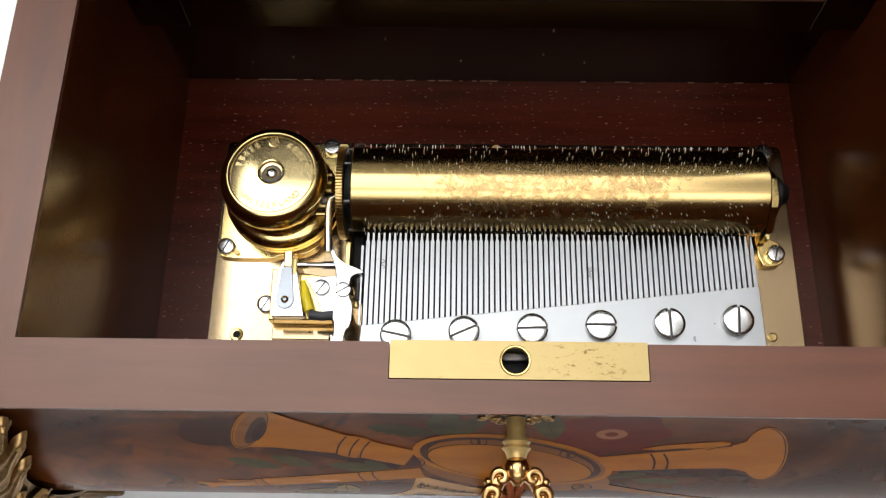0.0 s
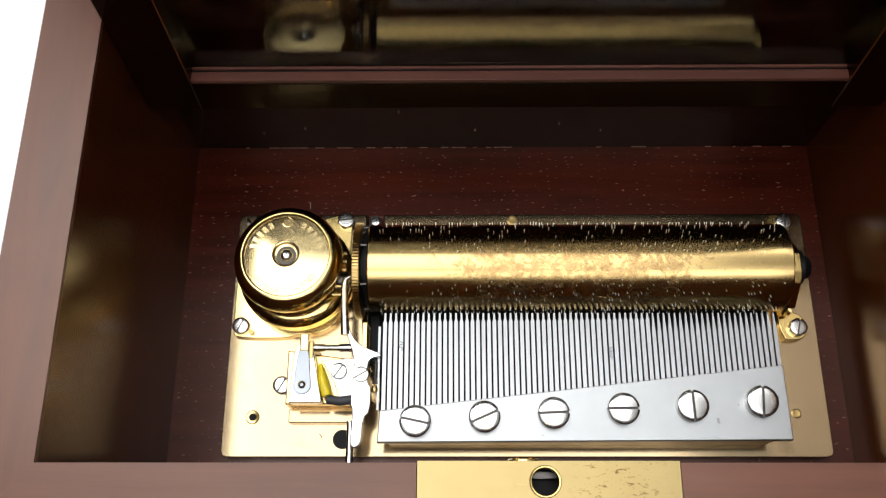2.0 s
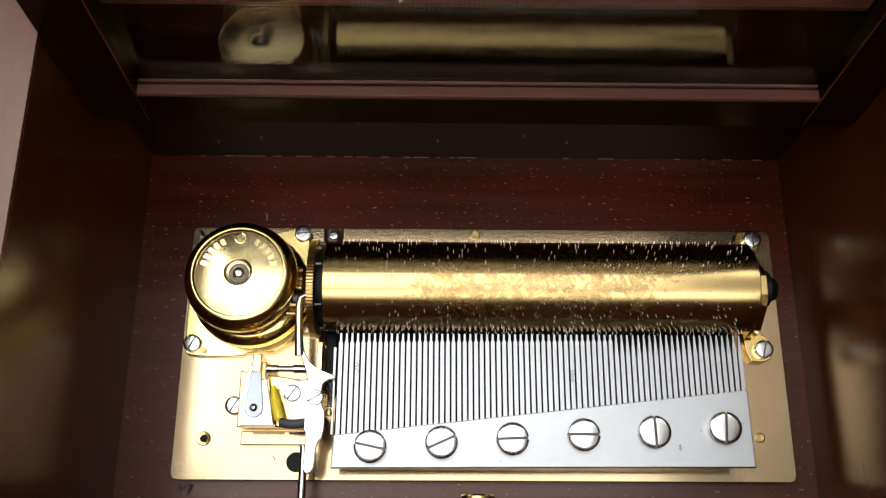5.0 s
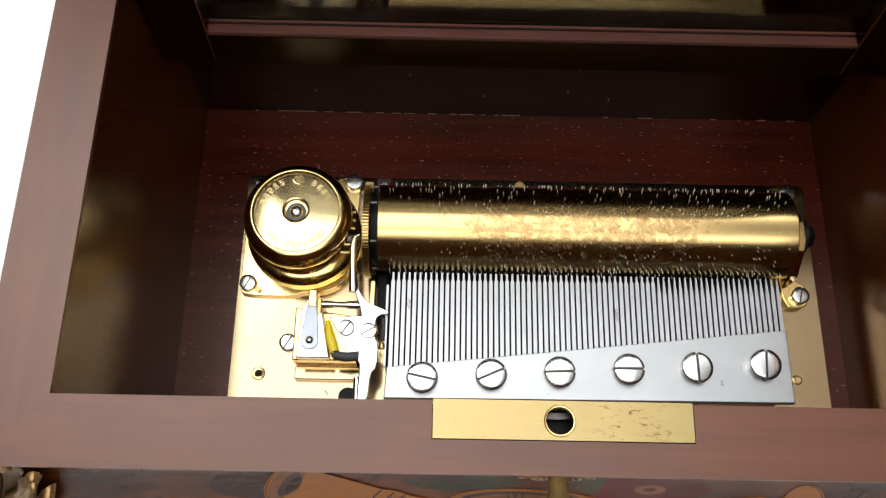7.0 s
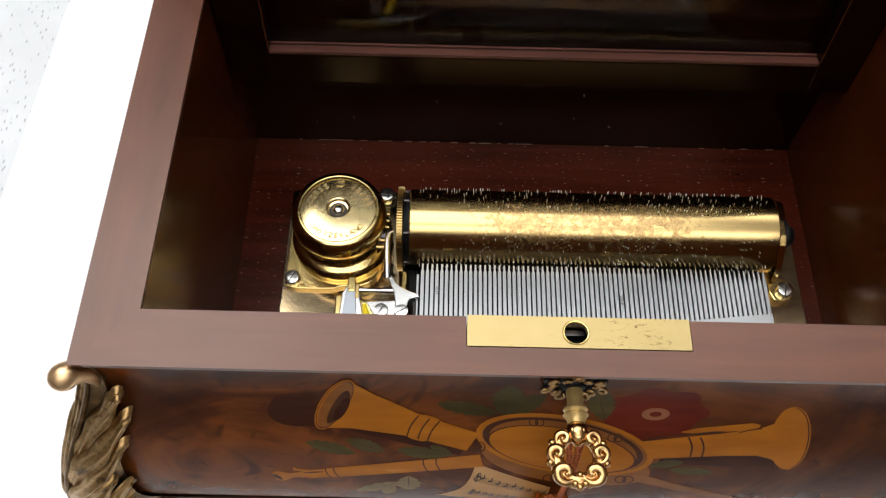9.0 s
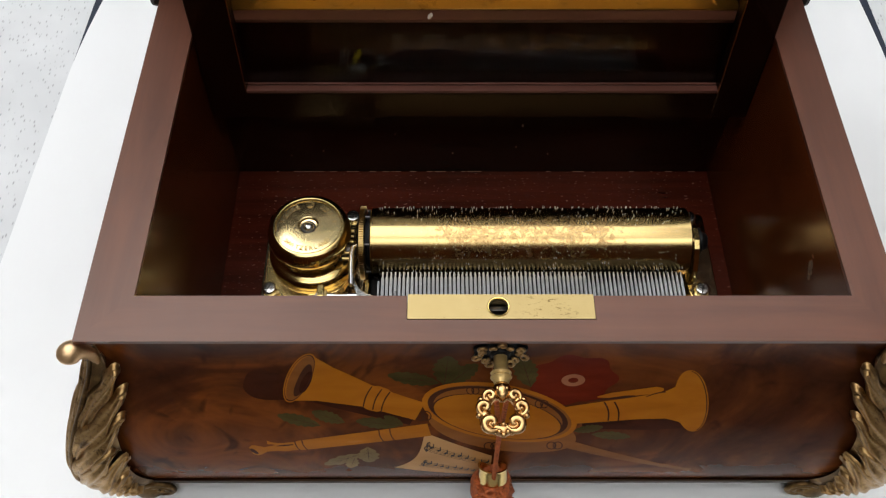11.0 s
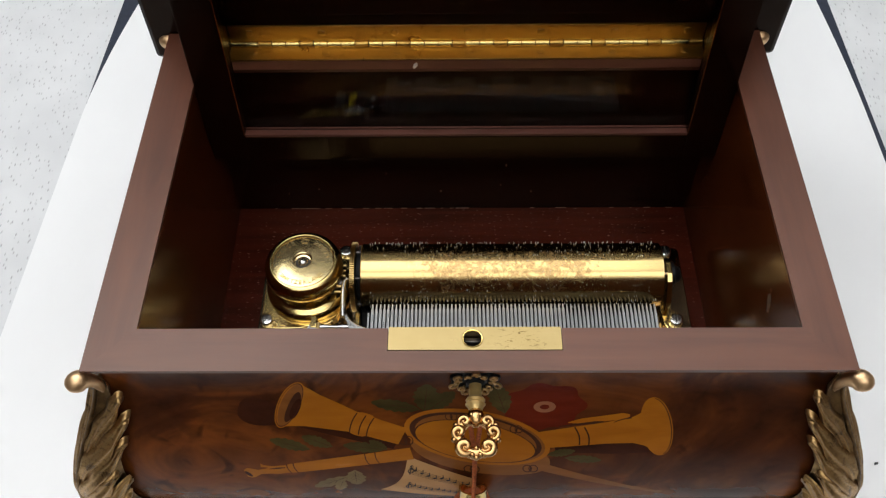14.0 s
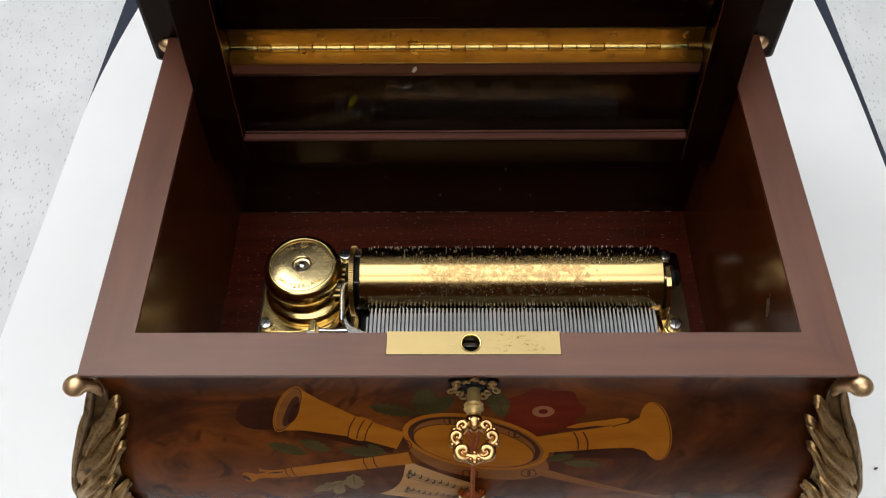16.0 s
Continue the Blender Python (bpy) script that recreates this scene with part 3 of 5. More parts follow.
LEAN = Matrix.Translation((0, FY0, LEDGE)) @ Matrix.Rotation(radians(-4.4), 4, "X") @ Matrix.Translation((0, -FY0, -LEDGE))


def leaning(name, bm, material, parent, label="", smooth=True):
    bm.transform(LEAN)
    return part(name, bm, material, parent, label, smooth)


cover = leaning("glass_cover", box(OL, OR_, 0.1428, 0.1440, LEDGE - 0.0012, FT - 0.014), GLASS, music_box, "clear glass pane", False)
cover.visible_shadow = False
leaning("stile", box(FL_, OL, FY0, FY1, FB, FT, 0.0005), SHADED_LID_WOOD, cover)
leaning("stile", box(OR_, FR_, FY0, FY1, FB, FT, 0.0005), SHADED_LID_WOOD, cover)
lower = leaning("lower_rail", box(OL, OR_, FY0, FY1, FB, LEDGE - 0.0016, 0.0003), SHADED_LID_WOOD, cover)
leaning("ledge", box(OL, OR_, FY0 + 0.0002, 0.1408, LEDGE - 0.0016, LEDGE, 0.0003), LIT_LEDGE_WOOD, lower, "ledge of the frame in a painted lit tone")
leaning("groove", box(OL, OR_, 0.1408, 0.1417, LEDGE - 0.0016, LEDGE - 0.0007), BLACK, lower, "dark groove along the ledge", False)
leaning("bead", box(OL, OR_, 0.1417, 0.1427, LEDGE - 0.0016, LEDGE, 0.0002), LIT_LEDGE_WOOD, lower)
leaning("rebate", box(OL, OR_, 0.1441, FY1, LEDGE - 0.0016, LEDGE, 0.0003), SHADED_LID_WOOD, lower)
leaning("upper_rail", box(OL, OR_, FY0, FY1, FT - 0.014, FT, 0.0006), SHADED_LID_WOOD, cover)
for side in (OL, OR_):
    leaning("bead_strip", box(side - 0.00015, side + 0.00015, FY0 - 0.0002, FY0 + 0.0004, LEDGE, FT - 0.014), LIT_MAHOGANY_Y, cover)


# gilt corner mounts: acanthus leaves that follow the swell of the corners
def corner_mount(sx, sy):
    """sx, sy: -1 or 1, the corner of the box."""
    cx = XL if sx < 0 else XR
    cy = YF if sy < 0 else YB

    def f(a, v, extra=0.0):
        """A place on the mount: a from the side face (-1) over the corner (0) to the front face (1), v from top to bottom."""
        z = 0.1175 - (0.1175 - 0.0145) * v
        d = swell(z)
        b = min(1.0, abs(a))
        width = 0.0058 + 0.0056 * math.sin(math.pi * min(1, v * 0.8 + 0.1))
        lift = 0.0004 + (0.0014 + 0.0086 * math.sin(math.pi * min(1, 0.02 + 0.86 * v)) ** 1.5) * (1 - b ** 1.5) + 0.00045 * math.cos(a * 15 + 1.5 * v) * (1 - b) + extra
        along_x = -sx * max(0.0, a) * width
        along_y = -sy * max(0.0, -a) * width
        t = 0.5 + 0.5 * max(-1, min(1, a * 2.2))
        nx, ny = sx * math.cos(t * math.pi / 2), sy * math.sin(t * math.pi / 2)
        return (cx + sx * d + along_x + nx * lift, cy + sy * d + along_y + ny * lift, z)

    bm = grid_mesh(lambda u, v: f((u - 0.5) * 1.8 * (0.26 + 0.74 * min(1, 1.7 * v)), v), 40, 80)
    tube([f(0.0, k / 24, 0.0004) for k in range(25)], [0.0007 + 0.0003 * math.sin(math.pi * k / 24) for k in range(25)], 10, bm)
    mount = part("corner_mount", bm, BRONZE, music_box, "antique gilt bronze acanthus corner mount", angle=70)
    # lobed acanthus leaves sweep up from the spine and curl outward at their tips
    LEAVES = ((0.08, 0.36, 0.80, 0.22), (0.20, 0.50, 0.97, 0.28), (0.32, 0.64, 0.95, 0.26), (0.46, 0.76, 0.72, 0.24), (0.55, 0.90, 1.08, 0.36), (0.66, 0.95, 0.98, 0.28), (0.76, 0.98, 0.86, 0.26), (0.85, 1.0, 0.72, 0.22), (0.93, 1.0, 0.58, 0.18))
    for side in (-1, 1):
        for k, (tip, start, reach, wide) in enumerate(LEAVES):
            def spine(t):
                return 0.10 + (reach - 0.10) * t ** 1.55, start + (tip - start) * (1 - (1 - t) ** 1.3) + 0.03 * max(0, t - 0.85) / 0.15

            def blade(u, v):
                """One leaf: v along it, u across; a rib of flutes, thicker at the rolled tip."""
                t = v
                a, vv = spine(t)
                a2, v2 = spine(min(1, t + 0.02))
                a1, v1 = spine(max(0, t - 0.02))
                da, dv = (a2 - a1), (v2 - v1) * 9
                n = math.hypot(da, dv) or 1
                c = (u - 0.5) * 2
                swellw = wide * (0.30 + 0.70 * math.sin(math.pi * min(1, 0.08 + t * 0.62)) ** 1.3) * math.sqrt(max(0.0, 1 - max(0, (t - 0.82) / 0.18) ** 2)) * (1 + 0.17 * math.sin(19 * t + 1.7 * k) * min(1, 3 * t))
                h = (0.0009 + 0.0017 * math.sin(math.pi * min(1, t * 0.85))) * (1 - c * c) + 0.00062 * math.cos(c * 9.5 + 0.6 * math.sin(5 * t + k)) * (1 - 0.6 * abs(c)) + 0.0024 * max(0, t - 0.62) / 0.38 * (0.6 + 0.4 * math.cos(c * 4.0 + k)) + 0.0006 * min(1, 5 * t)
                return f(side * (a - dv / n * c * swellw), vv + da / n * c * swellw / 9, h)

            part("leaf", grid_mesh(blade, 22, 34), LEAF_GILT, mount, angle=70)
    return mount


def roll_end(sx, sy):
    """The curled tip of the leaf under the rim's corner."""
    cx, cy = (XL if sx < 0 else XR), (YF if sy < 0 else YB)
    d0, d1 = swell(0.100), swell(0.108)
    pts = [(cx + sx * d0, cy + sy * d0, 0.100), (cx + sx * (d1 + 0.0004), cy + sy * (d1 + 0.0004), 0.108)]
    rs = [0.0016, 0.0022]
    for i in range(15):
        t = i / 14
        out = -0.0022 + 0.0068 * t
        pts.append((cx + sx * out * 0.9, cy + sy * out * 0.6, 0.1150 + 0.0056 * math.sin(math.pi * min(1, t * 0.75)) - 0.0022 * t * t))
        rs.append((0.0020 + 0.0021 * math.sin(math.pi * min(1, 0.10 + t * 0.55)) ** 1.6) * math.sqrt(max(0.02, 1 - max(0, (t - 0.72) / 0.28) ** 2.2)))
    return tube(pts, rs, 18)


def foot(sx, sy):
    cx, cy = (XL if sx < 0 else XR), (YF if sy < 0 else YB)
    ox, oy = cx + sx * 0.006, cy + sy * 0.002
    bm = lathe([(0, 0), (0.0085, 0.0), (0.0105, 0.004), (0.0095, 0.009), (0.0075, 0.0125), (0.009, 0.0148), (0, 0.0150)], 24, at(ox, oy, 0))
    pts = []
    for i in range(30):
        a = i / 29 * 4.4 * math.pi
        r = 0.0068 * (1 - i / 34)
        pts.append((ox - sx * (0.006 - r * math.cos(a)), oy + sy * 0.0075, 0.0075 + r * math.sin(a)))
    return tube(pts, 0.0013, 8, bm)


for sx, sy in ((-1, -1), (1, -1), (-1, 1), (1, 1)):
    mount = corner_mount(sx, sy)
    part("curled_tip", roll_end(sx, sy), KNOB_GILT, mount, "worn gilt rounded tip", angle=70)
    part("scroll_foot", foot(sx, sy), BRONZE, music_box, "gilt bronze scroll foot", angle=60)


# ---- marquetry on the front panel ----
def on_front(x, z, lift):
    return (x, YF - swell(z) - lift, z)


front_panel = bpy.data.objects["front_panel"]


def bar2d(p0, p1, widths, lift, n=28, m=6, bow=0.0):
    """A band from p0 to p1 on the panel; widths: pairs of (place along 0..1, half width)."""
    (x0, z0), (x1, z1) = p0, p1
    ln = math.hypot(x1 - x0, z1 - z0)
    nx, nz = -(z1 - z0) / ln, (x1 - x0) / ln
    ts, ws = [w[0] for w in widths], [w[1] for w in widths]

    def f(u, v):
        w = float(np.interp(u, ts, ws)) * (v * 2 - 1) + bow * math.sin(math.pi * u)
        return on_front(x0 + (x1 - x0) * u + nx * w, z0 + (z1 - z0) * u + nz * w, lift)

    return grid_mesh(f, n, m)


def oval2d(c, a, b, turn, lift, n=40, m=8, hole=0.0, wave=0.0, petals=0):
    """An ellipse on the panel, or a ring where there is a hole (as a share of the radius)."""
    co, si = math.cos(radians(turn)), math.sin(radians(turn))

    def f(u, v):
        th = 2 * math.pi * u
        k = (hole + (1 - hole) * v) * (1 + wave * math.cos(petals * th) * v)
        p, q = a * k * math.cos(th), b * k * math.sin(th)
        return on_front(c[0] + p * co - q * si, c[1] + p * si + q * co, lift)

    return grid_mesh(f, n, m, None, True)


def inlaid(name, bm, mat, label=""):
    return part(name, bm, mat, front_panel, label, angle=60)


L1, L2, L3, L4, L5 = 0.00005, 0.00009, 0.00013, 0.00017, 0.00021

# shaded veneer patches behind the instruments
inlaid("veneer_swirl", oval2d((-0.0800, 0.0925), 0.0100, 0.0072, -20, L1, 40, 8, 0, 0.10, 3), INLAY_DARK)
inlaid("flower", oval2d((0.0275, 0.096), 0.0150, 0.0125, 0, L1, 60, 8, 0, 0.08, 7), INLAY_RED, "red dyed wood flower")
inlaid("flower_eye", oval2d((0.0275, 0.0955), 0.0042, 0.0030, 0, L2), INLAY_PINK)
inlaid("flower_eye", oval2d((0.0275, 0.0955), 0.0018, 0.0013, 0, L3), INLAY_RED)


def inlaid_leaf(base, tip, wide, mat, lobes=5, k=0):
    """A lobed leaf from its base to its tip, with a midrib and side veins."""
    (x0, z0), (x1, z1) = base, tip
    ln = math.hypot(x1 - x0, z1 - z0)
    dx, dz = (x1 - x0) / ln, (z1 - z0) / ln
    lift = L1 + 0.000003 * k

    def place(t, c, up):
        edge = wide * math.sin(math.pi * min(1, 0.06 + 0.94 * t)) ** 0.6 * (0.80 + 0.26 * abs(math.sin(lobes * math.pi * t * 0.9 + 0.5)))
        fwd = ln * (t + 0.10 * abs(c) * (1 - t))
        return on_front(x0 + dx * fwd - dz * c * edge, z0 + dz * fwd + dx * c * edge, up)

    inlaid("leaf", grid_mesh(lambda u, v: place(v, 2 * u - 1, lift), 6, 30), mat)
    inlaid("leaf_vein", grid_mesh(lambda u, v: place(0.02 + 0.86 * v, (2 * u - 1) * 0.045 * (1 - 0.6 * v), L2), 1, 10), INLAY_BROWN)
    for q in range(3):
        for g in (-1, 1):
            t0 = 0.12 + 0.2 * q
            inlaid("leaf_vein", grid_mesh(lambda u, v: place(t0 + 0.20 * v + 0.010 * (2 * u - 1) * (1 - 0.7 * v), g * 0.62 * v, L2 + 0.00001), 1, 5), INLAY_BROWN)


for k, (base, tip, wide) in enumerate((
        ((-0.0635, 0.0722), (-0.0790, 0.0780), 0.0030), ((-0.0545, 0.0738), (-0.0662, 0.0798), 0.0030), ((-0.0340, 0.0722), (-0.0505, 0.0748), 0.0030),
        ((-0.0330, 0.0722), (-0.0400, 0.0775), 0.0020), ((-0.0195, 0.0940), (-0.0380, 0.0982), 0.0032), ((-0.0180, 0.0930), (-0.0165, 0.1085), 0.0048),
        ((-0.0165, 0.0935), (-0.0065, 0.1040), 0.0036), ((0.0128, 0.0920), (0.0082, 0.1080), 0.0042), ((0.0370, 0.0672), (0.0520, 0.0655), 0.0024), ((0.0300, 0.0690), (0.0410, 0.0715), 0.0022))):
    inlaid_leaf(base, tip, wide, INLAY_GREEN, 6, k)
for k, (base, tip, wide) in enumerate((((-0.0500, 0.0538), (-0.0650, 0.0432), 0.0034), ((-0.0470, 0.0590), (-0.0472, 0.0462), 0.0042), ((-0.0525, 0.0505), (-0.0552, 0.0398), 0.0026))):
    inlaid_leaf(base, tip, wide, INLAY_OLIVE, 4, k)

# sheet of music
def sheet(u, v):
    left = -0.0252 - 0.0040 * (1 - v) - 0.0085 * (1 - v) ** 4
    x = left + (0.0005 - left) * u
    low, high = 0.0405 - 0.0125 * u - 0.0015 * math.sin(math.pi * u), 0.0682 - 0.0160 * u
    return on_front(x, low + (high - low) * v, L2)


inlaid("music_sheet", grid_mesh(sheet, 16, 16), INLAY_PALE, "pale wooden sheet of music")
for row, (v0, u0, u1) in enumerate(((0.76, 0.06, 0.96), (0.32, 0.14, 0.88))):
    for k in range(5):
        bm = grid_mesh(lambda u, v: Vector(sheet(u0 + (u1 - u0) * u, v0 - 0.036 * k + 0.008 * v)) + Vector((0, -0.00005, 0)), 12, 1)
        inlaid("stave_line", bm, BLACK)
    for k in range(9):
        p = Vector(sheet(u0 + 0.08 + (u1 - u0 - 0.1) * k / 8, v0 - 0.03 - 0.07 * ((k * 5) % 4) / 4))
        inlaid("note", oval2d((p.x, p.z), 0.00085, 0.00062, 20, L4, 10, 2), BLACK)
        inlaid("note_stem", bar2d((p.x + 0.0005, p.z), (p.x + 0.0006, p.z + 0.0026), [(0, 0.0002), (1, 0.0002)], L4, 3, 1), BLACK)
    p = Vector(sheet(u0 + 0.02, v0 - 0.05))
    inlaid("clef", oval2d((p.x, p.z - 0.0006), 0.0013, 0.0019, -15, L4, 20, 2, 0.70), BLACK)
    inlaid("clef", oval2d((p.x + 0.0003, p.z + 0.0020), 0.0007, 0.0016, -15, L4, 16, 2, 0.66), BLACK)
    inlaid("clef", bar2d((p.x - 0.0006, p.z - 0.0034), (p.x + 0.0004, p.z + 0.0034), [(0, 0.0002), (1, 0.0002)], L4, 6, 1), BLACK)

# tambourine: outer side, hoop edge, shaded inner wall and the skin set low inside it
TC, TK = (0.0025, 0.0786), (0.0017, 0.0766)
inlaid("tambourine_side", oval2d((TC[0] + 0.0014, TC[1] - 0.0085), 0.0288, 0.0132, -17, L3), INLAY_TAN, "tan veneer side of a tambourine")
inlaid("tambourine_hoop", oval2d(TC, 0.0294, 0.0146, -16, L4), INLAY_GOLD, "golden veneer hoop of a tambourine")
inlaid("tambourine_wall", oval2d(TC, 0.0274, 0.0130, -16, L5), INLAY_TAN)
inlaid("tambourine_shade", oval2d((TC[0] - 0.0006, TC[1] + 0.0002), 0.0266, 0.0124, -16, L5 + 0.00002, 56, 4, 0.92), INLAY_BROWN)
inlaid("tambourine_skin", oval2d(TK, 0.0246, 0.0106, -16, L5 + 0.00004), INLAY_GOLD, "golden veneer tambourine skin")
inlaid("tambourine_line", oval2d(TK, 0.0248, 0.0108, -16, L5 + 0.00006, 56, 1, 0.975), INLAY_BROWN)
for jx, jz, js in ((-0.0078, 0.0906, 0.9), (0.0172, 0.0838, 0.95), (-0.0256, 0.0778, 1.15), (0.0003, 0.0598, 1.25), (0.0239, 0.0602, 1.2)):
    for dx in (-0.0010, 0.0010):
        inlaid("jingle", oval2d((jx + dx * js, jz), 0.0016 * js, 0.0023 * js, 10, L5 + 0.00007, 20, 2, 0.78), INLAY_BROWN)
    inlaid("jingle_bar", bar2d((jx, jz - 0.0020 * js), (jx + 0.0002, jz + 0.0020 * js), [(0, 0.0002), (1, 0.0002)], L5 + 0.00008, 6, 1), INLAY_BROWN)

# horn on one side: flared bell, rings and mouth
HA, HB = (-0.0688, 0.0976), (-0.0268, 0.0800)
inlaid("horn_shadow", bar2d((-0.0690, 0.0900), (-0.0300, 0.0742), [(0, 0.0040), (0.4, 0.0034), (1, 0.0018)], L1), INLAY_DARK)
inlaid("horn", bar2d(HA, HB, [(0, 0.0132), (0.08, 0.0114), (0.20, 0.0092), (0.42, 0.0070), (0.56, 0.0056), (0.60, 0.0064), (0.68, 0.0062), (0.71, 0.0052), (1, 0.0048)], L5 + 0.00008, 44), INLAY_GOLD, "golden veneer horn with a flared bell")
inlaid("horn_mouth", oval2d(HA, 0.0043, 0.0138, -23, L5 + 0.00012), INLAY_GOLD)
inlaid("horn_inside", oval2d((HA[0] + 0.0003, HA[1] - 0.0004), 0.0036, 0.0126, -23, L5 + 0.00015), INLAY_TAN)
inlaid("horn_bore", oval2d((HA[0] + 0.0012, HA[1] - 0.0016), 0.0021, 0.0088, -23, L5 + 0.00018, 32, 8, 0, 0.06, 3), INLAY_BROWN)
inlaid("horn_bore", oval2d((HA[0] + 0.0020, HA[1] - 0.0026), 0.0016, 0.0060, -23, L5 + 0.00021), INLAY_DARK)
inlaid("horn_lip", oval2d(HA, 0.0039, 0.0131, -23, L5 + 0.00024, 48, 1, 0.955), INLAY_BROWN)
for t in (0.56, 0.64, 0.71):
    c = (HA[0] + (HB[0] - HA[0]) * t, HA[1] + (HB[1] - HA[1]) * t)
    inlaid("horn_ring", bar2d((c[0] - 0.0020, c[1] - 0.0052), (c[0] + 0.0017, c[1] + 0.0050), [(0, 0.00025), (1, 0.00025)], L5 + 0.00016, 8, 1, 0.0006), INLAY_BROWN)

# flute below it, with a flared mouthpiece and a key
FA, FB_ = (-0.0916, 0.0563), (-0.0235, 0.0699)
inlaid("flute", bar2d(FA, FB_, [(0, 0.0026), (0.025, 0.0040), (0.05, 0.0032), (0.08, 0.0017), (0.14, 0.0020), (0.19, 0.0030), (0.24, 0.0027), (0.30, 0.0033), (1, 0.0036)], L3, 48), INLAY_GOLD, "golden veneer flute")
inlaid("flute_bore", oval2d((-0.0905, 0.0560), 0.0009, 0.0024, 28, L4), INLAY_BROWN)
inlaid("flute_key", bar2d((-0.0848, 0.0622), (-0.0745, 0.0618), [(0, 0.0012), (0.15, 0.0007), (0.8, 0.0010), (1, 0.0003)], L3, 16, 4, -0.0010), INLAY_GOLD)
for t in (0.27, 0.31, 0.74, 0.80):
    c = (FA[0] + (FB_[0] - FA[0]) * t, FA[1] + (FB_[1] - FA[1]) * t)
    inlaid("flute_ring", bar2d((c[0] + 0.0004, c[1] - 0.0034), (c[0] - 0.0010, c[1] + 0.0034), [(0, 0.00022), (1, 0.00022)], L4, 6, 1, 0.0005), INLAY_BROWN)
inlaid("flute_slot", bar2d((-0.0815, 0.0598), (-0.0750, 0.0608), [(0, 0.0002), (0.5, 0.0005), (1, 0.0003)], L4, 8, 1), INLAY_BROWN)

# trumpet on the other side
RA, RB = (0.0265, 0.0775), (0.0722, 0.0846)
inlaid("trumpet_shadow", bar2d((0.0330, 0.0722), (0.0700, 0.0735), [(0, 0.0016), (0.6, 0.0034), (1, 0.0030)], L1), INLAY_DARK)
inlaid("trumpet", bar2d(RA, RB, [(0, 0.0046), (0.25, 0.0052), (0.55, 0.0058), (0.78, 0.0070), (0.88, 0.0094), (0.95, 0.0128), (1, 0.0150)], L3, 44), INLAY_GOLD, "golden veneer trumpet with a flared bell")
inlaid("trumpet_bell", oval2d((0.0712, 0.0848), 0.0060, 0.0164, 14, L4), INLAY_GOLD)


def bell_edge(u, v):
    a, b = (0.0052 + 0.0004 * v) * math.cos(2.8 * u - 1.4), (0.0156 + 0.0004 * v) * math.sin(2.8 * u - 1.4)
    return on_front(0.0712 + a * 0.970 - b * 0.242, 0.0848 + a * 0.242 + b * 0.970, L5)


inlaid("trumpet_edge", grid_mesh(bell_edge, 30, 1), INLAY_BROWN)
inlaid("trumpet_key", bar2d((0.0370, 0.0872), (0.0602, 0.0910), [(0, 0.0002), (0.2, 0.0013), (0.9, 0.0017), (1, 0.0006)], L4), INLAY_GOLD)
inlaid("trumpet_slot", bar2d((0.0335, 0.0852), (0.0505, 0.0878), [(0, 0.0002), (0.8, 0.0007), (1, 0.0003)], L5, 10, 1), INLAY_BROWN)
inlaid("trumpet_slot", bar2d((0.0545, 0.0874), (0.0610, 0.0898), [(0, 0.0002), (1, 0.00035)], L5, 8, 1, 0.0004), INLAY_BROWN)
for x in (0.0397, 0.0434):
    inlaid("trumpet_ring", bar2d((x + 0.0026, 0.0750), (x, 0.0848), [(0, 0.0003), (1, 0.0003)], L5, 8, 1, -0.0008), INLAY_BROWN)
inlaid("drumstick", bar2d((0.0265, 0.0620), (0.0806, 0.0370), [(0, 0.0026), (0.5, 0.0020), (0.74, 0.0014), (0.78, 0.0020), (0.82, 0.0014), (0.95, 0.0012), (0.97, 0.0020), (1, 0.0014)], L3, 44), INLAY_TAN, "tan veneer drumstick")


# ---- escutcheon, key and tassel ----
KZ = 0.1105
esc_y = YF - swell(KZ)
plate = []
for i in range(72):
    a = 2 * math.pi * i / 72
    r = 1 + 0.07 * math.cos(8 * a + math.pi)
    plate.append((0.001 + 0.0092 * r * math.cos(a) * (1.0 - 0.16 * max(0, -math.sin(a))), -KZ - 0.0008 - 0.0076 * r * math.sin(a)))
back = slab(plate, 0, 0.0012, 0.0002)
back.transform(Matrix(((1, 0, 0, 0), (0, 0, -1, esc_y + 0.0004), (0, -1, 0, 0), (0, 0, 0, 1))))
esc = part("escutcheon", back, BLACK, music_box, "pierced dark gilt keyhole escutcheon", angle=50)
part("collar", lathe([(0, 0.0018), (0.0028, 0.0018), (0.0033, 0.0014), (0.0036, 0.0)], 32, at(0.001, esc_y, KZ + 0.0006, pose(0, 0, 0, 90, 0, 0))), BLACK, esc, angle=50)
for i in range(14):
    a = 2 * math.pi * (i + 0.5) / 14
    r1, rs = (0.0070, 0.0017) if i % 2 else (0.0055, 0.0013)
    pts = []
    for k in range(15):
        b = a + math.pi + k * 0.50 * (1 if i < 7 else -1)
        q = rs * (1 - 0.55 * k / 14)
        pts.append((0.001 + 1.18 * r1 * math.cos(a) + q * math.cos(b), esc_y - 0.0012 - 0.0007 * math.sin(math.pi * k / 14), KZ + 0.0008 + r1 * math.sin(a) + q * math.sin(b)))
    part("scrollwork", tube(pts, [0.00025 + 0.00035 * math.sin(math.pi * min(1, 0.2 + k / 16)) for k in range(15)], 7), LEAF_GILT, esc, angle=60)

